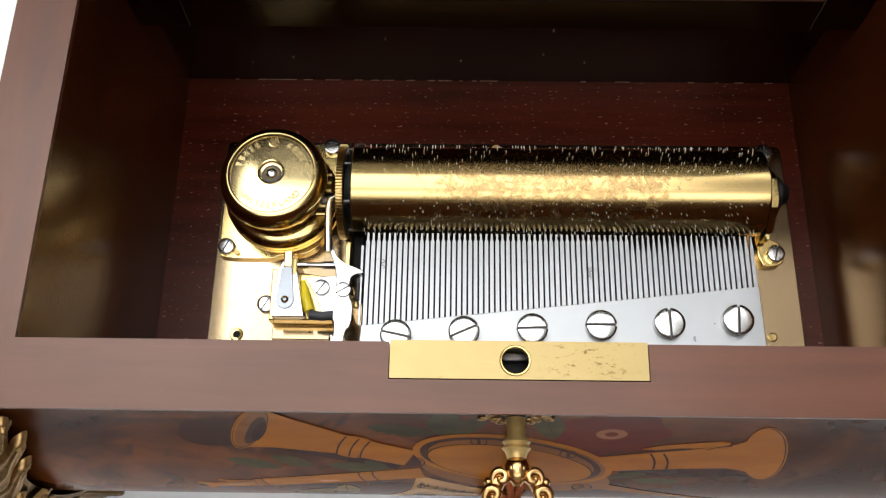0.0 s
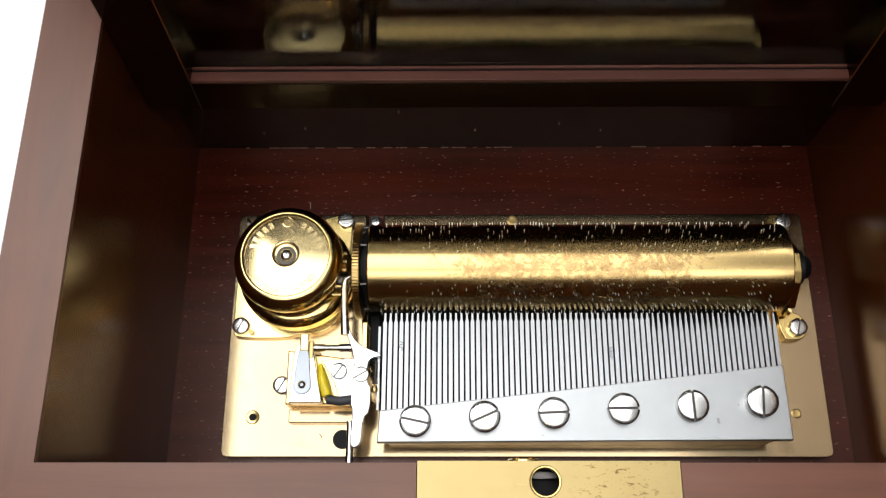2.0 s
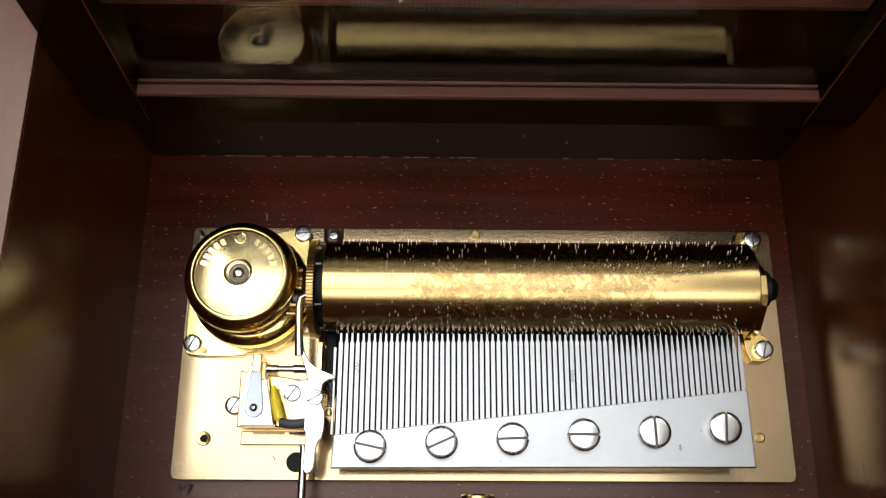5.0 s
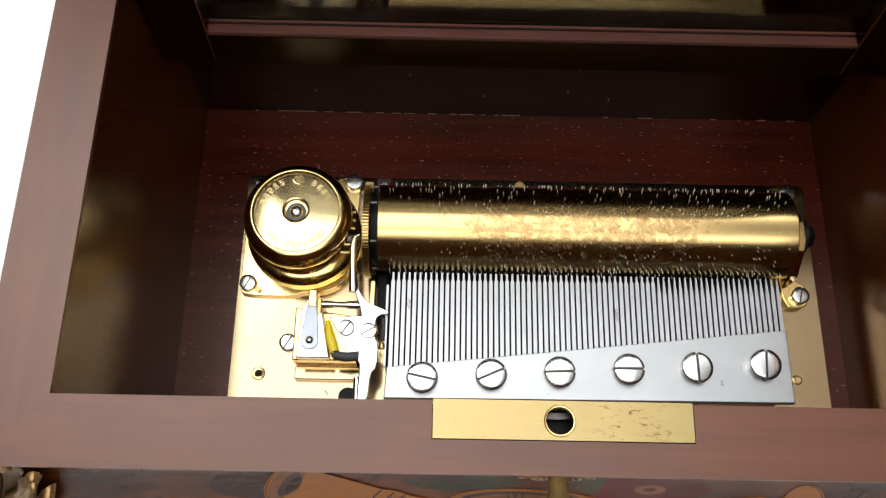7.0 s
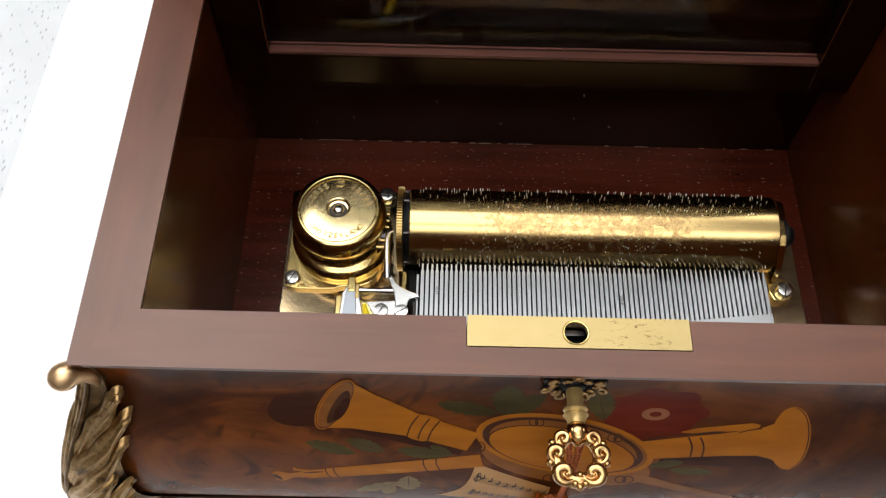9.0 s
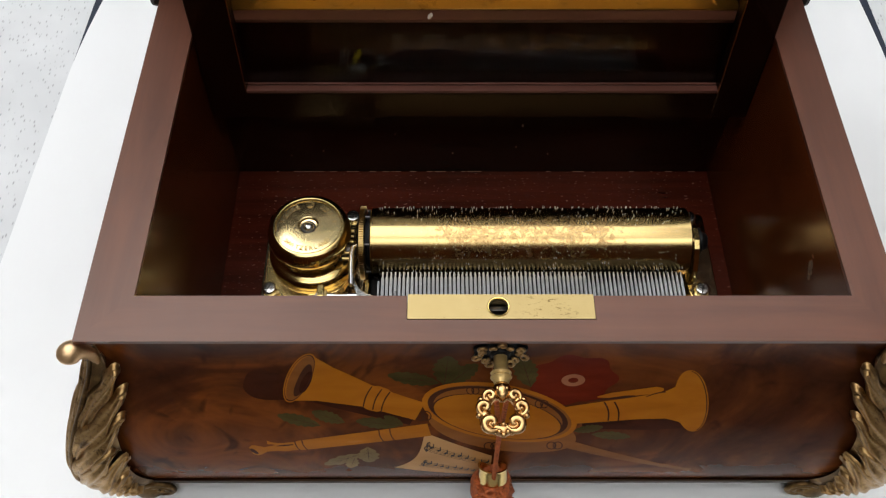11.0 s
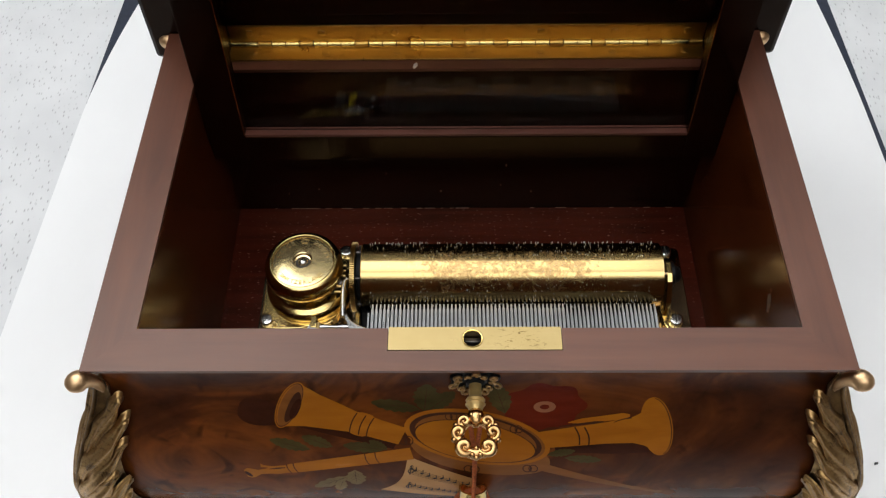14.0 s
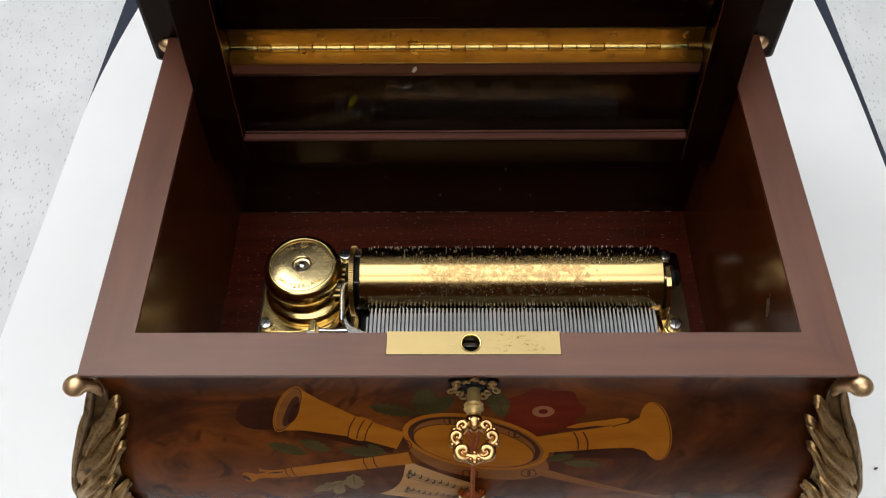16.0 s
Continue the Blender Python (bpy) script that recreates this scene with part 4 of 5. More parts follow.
key = tagged(empty("key", (0.001, -0.012, KZ)), "ornate gilt key with scrolled bow set in the front lock", "key")
part("shaft", lathe([(0, 0.0), (0.0024, 0.0), (0.0024, 0.0012), (0.0023, 0.0065), (0.0030, 0.0072), (0.0036, 0.0080), (0.0030, 0.0088), (0.0037, 0.0096), (0.0030, 0.0104), (0.0026, 0.0112), (0.0022, 0.0130), (0, 0.0130)], 28, at(0.001, 0.0035, KZ, pose(0, 0, 0, 90, 0, 0))), SHAFT_BRASS, key, "turned gilt shaft with ringed collar", angle=50)
part("tongue", tube([(0.001, -0.0090, KZ), (0.001, -0.0105, KZ + 0.0004), (0.001, -0.0130, KZ + 0.0010), (0.001, -0.0152, KZ + 0.0006)], [0.0025, 0.0031, 0.0026, 0.0009], 16), GILT, key, "leaf-shaped gilt tongue", angle=70)
for g in (-1, 1):
    part("flute", tube([(0.001 + g * 0.0013, -0.0092, KZ + 0.0018), (0.001 + g * 0.0015, -0.0112, KZ + 0.0024), (0.001 + g * 0.0009, -0.0132, KZ + 0.0018)], [0.0006, 0.0008, 0.0003], 8), GILT, key, angle=70)
bow_pts, bow_rs = [], []
for i in range(65):
    a = math.pi / 2 + 2 * math.pi * i / 64
    lob = abs(math.sin(a * 3.0 + 0.3))
    bow_pts.append((0.001 + 0.0057 * math.cos(a) * (1 + 0.06 * lob), -0.0180 + 0.0062 * math.sin(a) * (1 + 0.05 * lob), KZ - 0.0003))
    bow_rs.append(0.0018 + 0.0004 * lob)
part("bow", tube(bow_pts, bow_rs, 12), GILT, key, "scrolled gilt bow", angle=70)
# C-scrolls along the bow, each thick in its back and curled to a bead, with small lobes round the rim
for a_deg, turn, size in ((48, 1, 0.86), (132, -1, 0.86), (6, 1, 0.92), (174, -1, 0.92), (312, 1, 1.15), (228, -1, 1.15)):
    a = radians(a_deg)
    c = (0.001 + 0.0060 * math.cos(a), -0.0180 + 0.0064 * math.sin(a))
    pts, rs = [], []
    for k in range(26):
        q = k / 25
        r = (0.0027 - 0.0021 * q) * size
        b = a - turn * 2.1 + turn * q * 7.0
        pts.append((c[0] + r * math.cos(b), c[1] + r * math.sin(b), KZ + 0.0010 + 0.0009 * q))
        rs.append((0.00045 + 0.00095 * math.sin(math.pi * min(1, 0.06 + 0.80 * q)) ** 1.4) * size)
    part("scroll", tube(pts, rs, 10), GILT, key, angle=70)
    part("bead", lathe([(0, 0.0007), (0.0005, 0.0005), (0.0007, 0.0), (0.0005, -0.0005), (0, -0.0007)], 14, at(pts[-1][0], pts[-1][1], KZ + 0.0022)), GILT, key, angle=70)
for i in range(15):
    a = radians(-90 + (i - 7) * 19.5)
    br = 0.00115 if i % 2 else 0.00085
    part("lobe", lathe([(0, br), (br * 0.7, br * 0.72), (br, 0.0), (br * 0.7, -br * 0.72), (0, -br)], 14, at(0.001 + 0.0079 * math.cos(a), -0.0180 + 0.0083 * math.sin(a), KZ + 0.0004)), GILT, key, angle=70)
for bx, by, br in ((0.0, -0.0232, 0.0010), (-0.0014, -0.0256, 0.0010), (0.0014, -0.0256, 0.0010)):
    part("bead", lathe([(0, br), (br * 0.7, br * 0.72), (br, 0.0), (br * 0.7, -br * 0.72), (0, -br)], 14, at(0.001 + bx, by, KZ + 0.0014)), GILT, key, angle=70)

tassel = tagged(empty("tassel", (0.001, -0.0185, 0.06)), "rust silk tassel with brass cap hanging from the key", "tassel")


def twisted(p0, p1, r, turns):
    bm = bmesh.new()
    a, b = Vector(p0), Vector(p1)
    for ph in (0, math.pi):
        pts = []
        for i in range(turns * 12 + 1):
            t = i / (turns * 12)
            an = ph + 2 * math.pi * turns * t
            pts.append(a.lerp(b, t) + Vector((math.cos(an), math.sin(an), 0)) * r * 0.8)
        tube(pts, r * 0.56, 7, bm)
    return bm


part("cord", twisted((-0.0010, -0.0125, KZ - 0.001), (0.0006, -0.0182, KZ - 0.014), 0.0007, 6), CORD, tassel, angle=70)
part("cord", twisted((0.0028, -0.0125, KZ - 0.001), (0.0014, -0.0182, KZ - 0.014), 0.0007, 6), CORD, tassel, angle=70)
part("cord", twisted((0.001, -0.0182, KZ - 0.013), (0.001, -0.0200, 0.0455), 0.00068, 17), CORD, tassel, "twisted rust silk cord", angle=70)
part("knot", tube([(0.001 + 0.0028 * math.cos(k), -0.0115 + 0.0012 * math.sin(2 * k), KZ + 0.0012 * math.sin(k)) for k in [i * 2 * math.pi / 16 for i in range(17)]], 0.0008, 8), CORD, tassel, angle=70)
part("cap", lathe([(0.0050, 0.0), (0.0056, 0.0), (0.0059, 0.0007), (0.0055, 0.0054), (0.0059, 0.0066), (0.0052, 0.0066), (0.0049, 0.0054), (0.0050, 0)], 36, at(0.001, -0.0182, 0.0438, pose(0, 0, 0, -38, 0, 0))), BRASS, tassel, "bright brass cap ring", angle=50)
part("plug", lathe([(0, 0.0), (0.0049, -0.0004), (0.0049, -0.003), (0, -0.003)], 28, at(0.001, -0.0182, 0.0440, pose(0, 0, 0, -38, 0, 0))), CORD, tassel)
tangle = bmesh.new()
knot_rng = random.Random(11)
for i in range(44):
    ph, tl = knot_rng.uniform(0, 6.28), knot_rng.uniform(-0.9, 0.9)
    ox, oy, oz = (knot_rng.uniform(-1, 1) * w for w in (0.0054, 0.0030, 0.0034))
    rr = knot_rng.uniform(0.0016, 0.0028)
    loop = [(0.001 + ox + rr * math.cos(b + ph), -0.0262 + oy + rr * math.sin(b + ph) * math.cos(tl), 0.0418 + oz + rr * math.sin(b + ph) * math.sin(tl) * 0.8) for b in [k * 0.45 for k in range(12)]]
    tube(loop, 0.0008, 7, tangle)
part("knot", tangle, CORD, tassel, "tangled rust silk knot", angle=70)
head = bmesh.new()
for i in range(22):
    a = 2 * math.pi * i / 22
    pts = []
    for k in range(10):
        t = k / 9
        r = 0.0058 + 0.0022 * math.sin(math.pi * t) - 0.0015 * t
        pts.append((0.001 + r * math.cos(a + t * 0.9), -0.0190 + r * math.sin(a + t * 0.9), 0.0435 - 0.014 * t))
    tube(pts, 0.0010 + 0.0004 * (i % 3), 6, head)
part("head", head, CORD, tassel, "knotted rust silk head", angle=70)
skirt = bmesh.new()
for i in range(44):
    a = 2 * math.pi * i / 44
    r0 = 0.0018 + 0.002 * ((i * 7) % 5) / 5
    pts = [(0.001 + (r0 + 0.0018 * t) * math.cos(a), -0.0190 + (r0 + 0.0018 * t) * math.sin(a) - 0.001 * t, 0.031 - 0.029 * t) for t in (0, 0.35, 0.7, 1)]
    tube(pts, 0.0006, 5, skirt)
tagged(part("fringe", skirt, CORD, tassel), kind="stuff")


# ---- the musical movement ----
movement = tagged(empty("musical_movement", (0, 0.075, 0.026)), "brass and steel cylinder musical movement screwed into the box", "musical movement")
P0, P1 = FLOOR_Z, 0.0310


def rounded(x0, x1, y0, y1, r, n=5):
    pts = []
    for cx, cy, a0 in ((x1 - r, y1 - r, 0), (x0 + r, y1 - r, 90), (x0 + r, y0 + r, 180), (x1 - r, y0 + r, 270)):
        for i in range(n + 1):
            a = radians(a0 + 90 * i / n)
            pts.append((cx + r * math.cos(a), cy + r * math.sin(a)))
    return pts


# bed plate with a notch at the back, where the cylinder's bearing sits
px0, px1, py0, py1 = -0.1018, 0.1080, 0.0292, 0.1185
outline = [(px0 + 0.0022, py0), (px1 - 0.0022, py0), (px1 - 0.0006, py0 + 0.0006), (px1, py0 + 0.0022), (px1, py1 - 0.0022), (px1 - 0.0006, py1 - 0.0006), (px1 - 0.0022, py1), (-0.0475, py1), (-0.0475, py1 - 0.0065), (-0.0540, py1 - 0.0065), (-0.0540, py1), (px0 + 0.0022, py1), (px0 + 0.0006, py1 - 0.0006), (px0, py1 - 0.0022), (px0, py0 + 0.0022), (px0 + 0.0006, py0 + 0.0006)]
bed = part("bed_plate", slab(outline, P0, P1, 0.0003), BRASS_PLATE, movement, "brushed brass bed plate")
# holes are black discs on the plate, their inner shade painted
part("hole", lathe([(0, 0.0002), (0.0019, 0.0002), (0.0019, 0)], 24, at(-0.0915, 0.0428, P1)), BLACK, bed)
part("hole_rim", lathe([(0.0013, 0.0003), (0.0021, 0.0004), (0.0024, 0.0002), (0.0024, 0)], 24, at(-0.0915, 0.0428, P1)), BRASS, bed)
part("hole", lathe([(0, 0.00015), (0.0033, 0.00015), (0.0033, 0)], 28, at(-0.0600, 0.0352, P1)), BLACK, bed)
part("plug", lathe([(0, 0.0004), (0.0012, 0.0005), (0.0017, 0.0003), (0.0017, 0)], 20, at(0.0968, 0.0440, P1)), BRASS_GEAR, bed)
part("plug", lathe([(0, 0.0004), (0.0014, 0.0005), (0.0020, 0.0003), (0.0020, 0)], 20, at(0.0005, 0.1160, P1)), BRASS_GEAR, bed)

# spring barrel: foot plate, drum and cap
BX, BY = -0.0785, 0.0938
foot_pts = [(-0.1005, 0.0725), (-0.0985, 0.0705), (-0.0795, 0.0705), (-0.0790, 0.0720), (-0.0680, 0.0720), (-0.0610, 0.0790), (-0.0590, 0.1100), (-0.0590, 0.1150), (-0.0620, 0.1178), (-0.0665, 0.1170), (-0.0720, 0.1150), (-0.0960, 0.1120), (-0.1000, 0.1080)]
barrel = part("spring_barrel", lathe([(0.0170, 0.0), (0.0204, 0.0), (0.0206, 0.0020), (0.0203, 0.0032), (0.0192, 0.0043), (0.0178, 0.0049), (0.0166, 0.0054), (0.0160, 0.0062), (0.0157, 0.0090), (0.0157, 0.0132), (0.0160, 0.0140)], 72, at(BX, BY + 0.0005, P1 + 0.0022)), BRASS, movement, "polished brass spring barrel", angle=55)
part("foot_plate", slab(soft(foot_pts), P1, P1 + 0.0022, 0.0003), BRASS, barrel)
cap = part("barrel_cap", lathe([(0.0150, 0.0), (0.0176, 0.0002), (0.0185, 0.0012), (0.0188, 0.0034), (0.0185, 0.0060), (0.0176, 0.0082), (0.0162, 0.0095), (0.0151, 0.0099), (0.0148, 0.0098), (0.0146, 0.0094)], 72, at(BX, BY, 0.0472)), BRASS, barrel, "polished brass cap with rolled edge", angle=55)
CAPZ = 0.0472 + 0.0094
disc = part("disc", lathe([(0.0146 - 0.0099 * k / 10, 6.0 * (0.0146 ** 2 - (0.0146 - 0.0099 * k / 10) ** 2) - 0.0005) for k in range(11)] + [(0.0043, 0.0004), (0.0041, -0.0009), (0.0032, -0.0012), (0, -0.0012)], 64, at(BX, BY, CAPZ)), BRASS_DISC, cap, "domed brass disc with stamped maker's mark", angle=25)
part("nut_seat", lathe([(0, 0.0002), (0.0032, 0.0002), (0.0034, 0.0)], 32, at(BX, BY, CAPZ - 0.0011)), DARK_STEEL, cap)
part("arbor_nut", lathe([(0, 0.0014), (0.0010, 0.0014), (0.0017, 0.0010), (0.0023, 0.0003), (0.0024, 0)], 32, at(BX, BY, CAPZ - 0.0008)), STEEL, cap, "domed steel arbor end", angle=50)

# stamped ring of lettering on the disc; the maker's mark stays plain bars
for a0, a1, n in ((171, 113, 5), (67, 9, 5)):
    for i in range(n):
        a = radians(a0 + (a1 - a0) * (i + 0.5) / n)
        own = box(-0.00075, 0.00075, -0.0012, 0.0012, 0, 0.00020, 0.00006, None, 1)
        own.transform(at(BX + 0.0117 * math.cos(a), BY + 0.0117 * math.sin(a), CAPZ, Matrix.Rotation(a - math.pi / 2, 4, "Z")))
        part("maker_bar", own, BRASS_DISC, cap, smooth=False)
mark = tube([(BX + 0.0017 * math.cos(a), BY + 0.0117 + 0.0017 * math.sin(a), CAPZ + 0.0001) for a in [radians(100 + 340 * k / 20) for k in range(21)]], 0.00022, 6)
for k in (-1, 0, 1):
    box(BX - 0.00014 + 0.0007 * k, BX + 0.00014 + 0.0007 * k, BY + 0.0108, BY + 0.0128, CAPZ, CAPZ + 0.00018, 0, mark)
part("emblem", mark, BRASS_DISC, cap)


def letter(ch, size):
    cu = bpy.data.curves.new("letter", "FONT")
    cu.body, cu.size, cu.align_x, cu.extrude = ch, size, "CENTER", 0.00018
    ob = new("letter", cu)
    bpy.context.view_layer.update()
    me = bpy.data.meshes.new_from_object(ob.evaluated_get(bpy.context.evaluated_depsgraph_get()))
    bpy.data.objects.remove(ob)
    bm = bmesh.new()
    bm.from_mesh(me)
    bpy.data.meshes.remove(me)
    return bm


word = bmesh.new()
WORD = "SWITZERLAND"
for i, ch in enumerate(WORD):
    a = radians(216 + 108 * (i + 0.5) / len(WORD))
    own = letter(ch, 0.0030)
    own.transform(at(BX + 0.0131 * math.cos(a), BY + 0.0131 * math.sin(a), CAPZ + 0.00005, Matrix.Rotation(a + math.pi / 2, 4, "Z")))
    join(word, own)
part("stamped_word", word, BRASS, cap, "stamped word around the disc")

slot_screw("screw", -0.0974, 0.0748, P1 + 0.0022, 0.0030, 0.0022, 65, movement)
slot_screw("screw", -0.0614, 0.1150, P1 + 0.0022, 0.0030, 0.0022, 5, movement)
part("barrel_pin", lathe([(0, 0.0012), (0.0009, 0.0012), (0.0010, 0)], 12, at(-0.0935, 0.0725, P1 + 0.0022)), BRASS_GEAR, movement)
part("click", tube([(-0.0985, 0.1165, P1 + 0.0005), (-0.0970, 0.1135, P1 + 0.0040), (-0.0965, 0.1120, P1 + 0.0075)], 0.0006, 8), DARK_STEEL, movement)

# cylinder with its pins
CY, CZ, CR = 0.0920, 0.0468, 0.0152
CX0, CX1 = -0.0505, 0.0915
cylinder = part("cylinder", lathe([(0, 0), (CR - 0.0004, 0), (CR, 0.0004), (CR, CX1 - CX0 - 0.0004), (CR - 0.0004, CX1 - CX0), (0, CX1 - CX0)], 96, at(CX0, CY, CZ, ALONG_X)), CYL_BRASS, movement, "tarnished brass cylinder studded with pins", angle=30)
rng = random.Random(7)
verts, faces = [], []
for i in range(1000):
    track = rng.randrange(144)
    x = CX0 + 0.0035 + (CX1 - CX0 - 0.0065) * (track + 0.5 + 0.12 * rng.random()) / 144
    if rng.random() < 0.45:
        a = rng.choice([k * 0.19 for k in range(34)]) + rng.gauss(0, 0.015)
    else:
        a = rng.uniform(0, 2 * math.pi)
    s, h = 0.00007, CR + 0.0008
    base = len(verts)
    for r in (CR - 0.0001, h):
        for dx, da in ((-s, -s), (s, -s), (s, s), (-s, s)):
            verts.append((x + dx, CY + r * math.cos(a) - da * math.sin(a), CZ + r * math.sin(a) + da * math.cos(a)))
    faces += [(base + 4, base + 5, base + 6, base + 7)] + [(base + k, base + (k + 1) % 4, base + 4 + (k + 1) % 4, base + 4 + k) for k in range(4)]
me = bpy.data.meshes.new("pin_field")
me.from_pydata(verts, [], faces)
me.materials.append(PIN_STEEL)
pins = new("pin_field", me)
pins.parent = cylinder
pins.location = (0, 0, 0)
tagged(pins, "fine steel pins", kind="stuff")

# great wheel with cut teeth, black spacer and drive pins
TEETH = 95
GR = 0.0162
ring = []
for i in range(TEETH * 4):
    r = GR + (0.0006 if i % 4 in (1, 2) else -0.0007)
    a = 2 * math.pi * (i + (0.25 if i % 4 in (0, 2) else -0.05)) / (TEETH * 4)
    ring.append((r * math.cos(a), r * math.sin(a)))
gear = slab(ring, 0, 0.0021)
gear.transform(at(-0.0552, CY - 0.0010, CZ, ALONG_X))
wheel = part("great_wheel", gear, BRASS_GEAR, movement, "brass great wheel with fine cut teeth", smooth=False)
part("spacer", lathe([(0, 0), (0.0125, 0), (0.0125, 0.0010), (0.0142, 0.0012), (0.0142, 0.0021), (0, 0.0021)], 48, at(-0.0527, CY, CZ, ALONG_X)), BLACK, movement, "black end cap of the cylinder")
for a in (20, 75, 130, 200, 260, 320):
    part("drive_pin", lathe([(0, 0), (0.0008, 0), (0.0008, 0.0020), (0, 0.0020)], 10, at(-0.0527, CY + 0.0142 * math.cos(radians(a)), CZ + 0.0142 * math.sin(radians(a)), ALONG_X)), DARK_STEEL, wheel, angle=50)
part("pinion", lathe([(0, 0), (0.0050, 0), (0.0050, 0.0015), (0.0030, 0.0020), (0.0030, 0.0075), (0, 0.0075)], 24, at(-0.0655, CY - 0.004, 0.0455, ALONG_X)), DARK_STEEL, movement)
for k in range(6):
    part("leaf_pin", lathe([(0, 0), (0.0007, 0), (0.0007, 0.0045), (0, 0.0045)], 8, at(-0.0635, CY - 0.002 - 0.0030 * k + 0.0075, 0.0470, ALONG_X)), BRASS_GEAR, movement)
part("bearing", box(-0.0530, -0.0490, 0.1120, 0.1178, P0 + 0.001, 0.0325, 0.0006), DARK_STEEL, movement)
slot_screw("screw", -0.0505, 0.1150, 0.0325, 0.0016, 0.0010, 20, movement)

# end bracket of the cylinder
bracket_pts = [(0.0930, 0.0700), (0.1000, 0.0692), (0.1030, 0.0710), (0.1038, 0.0750), (0.1020, 0.0785), (0.0985, 0.0800), (0.0975, 0.0870), (0.0975, 0.0970), (0.0985, 0.1060), (0.1015, 0.1095), (0.1035, 0.1130), (0.1030, 0.1165), (0.0990, 0.1175), (0.0930, 0.1165)]
bracket = part("end_bracket", slab(soft(bracket_pts), P1, P1 + 0.0028, 0.0003), BRASS, movement, "brass end bracket with black bearing")
part("cheek", slab([(0.1050, 0.0), (0.1062, 0.003), (0.1050, 0.010), (0.0985, 0.0185), (0.0950, 0.0205), (0.0885, 0.0205), (0.0850, 0.0185), (0.0785, 0.010), (0.0775, 0.003), (0.0790, 0.0)][::-1], 0, 0.0024, 0.0003), BRASS, bracket)
cheek = bpy.data.objects["cheek"]
cheek.data.transform(Matrix(((0, 0, 1, 0.0945), (1, 0, 0, 0), (0, 1, 0, P1 + 0.0015), (0, 0, 0, 1))))
part("bearing_nut", lathe([(0, 0), (0.0058, 0), (0.0062, 0.0006), (0.0062, 0.0018), (0.0045, 0.0026), (0.0038, 0.0045), (0.0032, 0.0050), (0, 0.0050)], 28, at(0.0966, CY, CZ, ALONG_X)), BLACK, bracket, "black bearing nut", angle=50)
part("arbor", lathe([(0, 0), (0.0022, 0), (0.0022, 0.0032), (0, 0.0032)], 20, at(0.0914, CY, CZ, ALONG_X)), STEEL, bracket)
slot_screw("screw", 0.1000, 0.0738, P1 + 0.0028, 0.0031, 0.0024, 75, movement)
slot_screw("screw", 0.1000, 0.1138, P1 + 0.0028, 0.0031, 0.0024, 88, movement)

# comb: heel, 72 teeth, support block and six slotted screws
COMB_Z, NT = 0.0462, 72
TX0, TX1 = -0.0450, 0.0877
PITCH = (TX1 - TX0) / (NT - 1)


def root_y(x):
    return 0.0428 + (0.0578 - 0.0428) * (x - TX0) / (TX1 - TX0)


heel_pts = [(-0.0468, 0.0322), (0.0892, 0.0330), (0.0888, root_y(0.0888)), (-0.0462, root_y(-0.0462))]
comb = part("comb", slab(heel_pts, COMB_Z - 0.0030, COMB_Z, 0.0003), COMB_STEEL, movement, "ground steel comb with long thin teeth")
part("support_block", box(-0.0440, 0.0850, 0.0333, 0.0420, P1, COMB_Z - 0.0031, 0.0003), BRASS_GEAR, movement, "brass support block under the comb")
TIP_Y = 0.0760
for i in range(NT):
    x = TX0 + PITCH * i
    y0 = root_y(x) - 0.0004
    ln = TIP_Y - y0
    half, tip = PITCH * 0.335, PITCH * 0.16
    treble = i > 48
    top = COMB_Z - 0.00012
    own = bmesh.new()
    if treble:
        prof = [(0, half), (0.70, half), (1.0, tip * 0.7)]
    else:
        prof = [(0, half), (0.905, half), (0.925, tip * 1.15), (1.0, tip)]
    rows = []
    for t, w in prof:
        y = y0 + ln * t
        th = 0.0016 - 0.0004 * t
        rows.append([own.verts.new((x - w, y, top)), own.verts.new((x + w, y, top)), own.verts.new((x + w, y, top - th)), own.verts.new((x - w, y, top - th))])
    for a, b in zip(rows, rows[1:]):
        for k in range(4):
            own.faces.new((a[k], a[(k + 1) % 4], b[(k + 1) % 4], b[k]))
    own.faces.new(rows[0][::-1])
    own.faces.new(rows[-1])
    part("tooth", own, COMB_STEEL, comb, smooth=False)
part("side_tooth", slab([(-0.0472, 0.0428), (-0.0466, 0.0428), (-0.0464, 0.0712), (-0.0472, 0.0712)], COMB_Z - 0.0016, COMB_Z - 0.0001), COMB_STEEL, comb, smooth=False)
# black slabs over the bright plate stand in for shade between the parts
part("damper_shade", box(-0.0470, 0.0890, 0.0424, 0.0745, P1, P1 + 0.0070, 0.0004), BLACK, movement, "black slab for dampers and painted shade beneath the teeth")
part("side_shade", box(-0.0508, -0.0474, 0.0595, 0.0775, P1, P1 + 0.0070, 0.0003), BLACK, movement)
part("under_shade", box(-0.0522, 0.0912, 0.0750, 0.1065, P1, P1 + 0.0012, 0.0002), BLACK, movement, "black sheet painting the shade beneath the cylinder")
for x, y, a in ((-0.0342, 0.0388, -12), (-0.0115, 0.0402, 24), (0.0112, 0.0414, 2), (0.0341, 0.0428, 0), (0.0568, 0.0438, 91), (0.0796, 0.0452, 86)):
    slot_screw("comb_screw", x, y, COMB_Z, 0.0052, 0.0040, a, comb, STEEL)

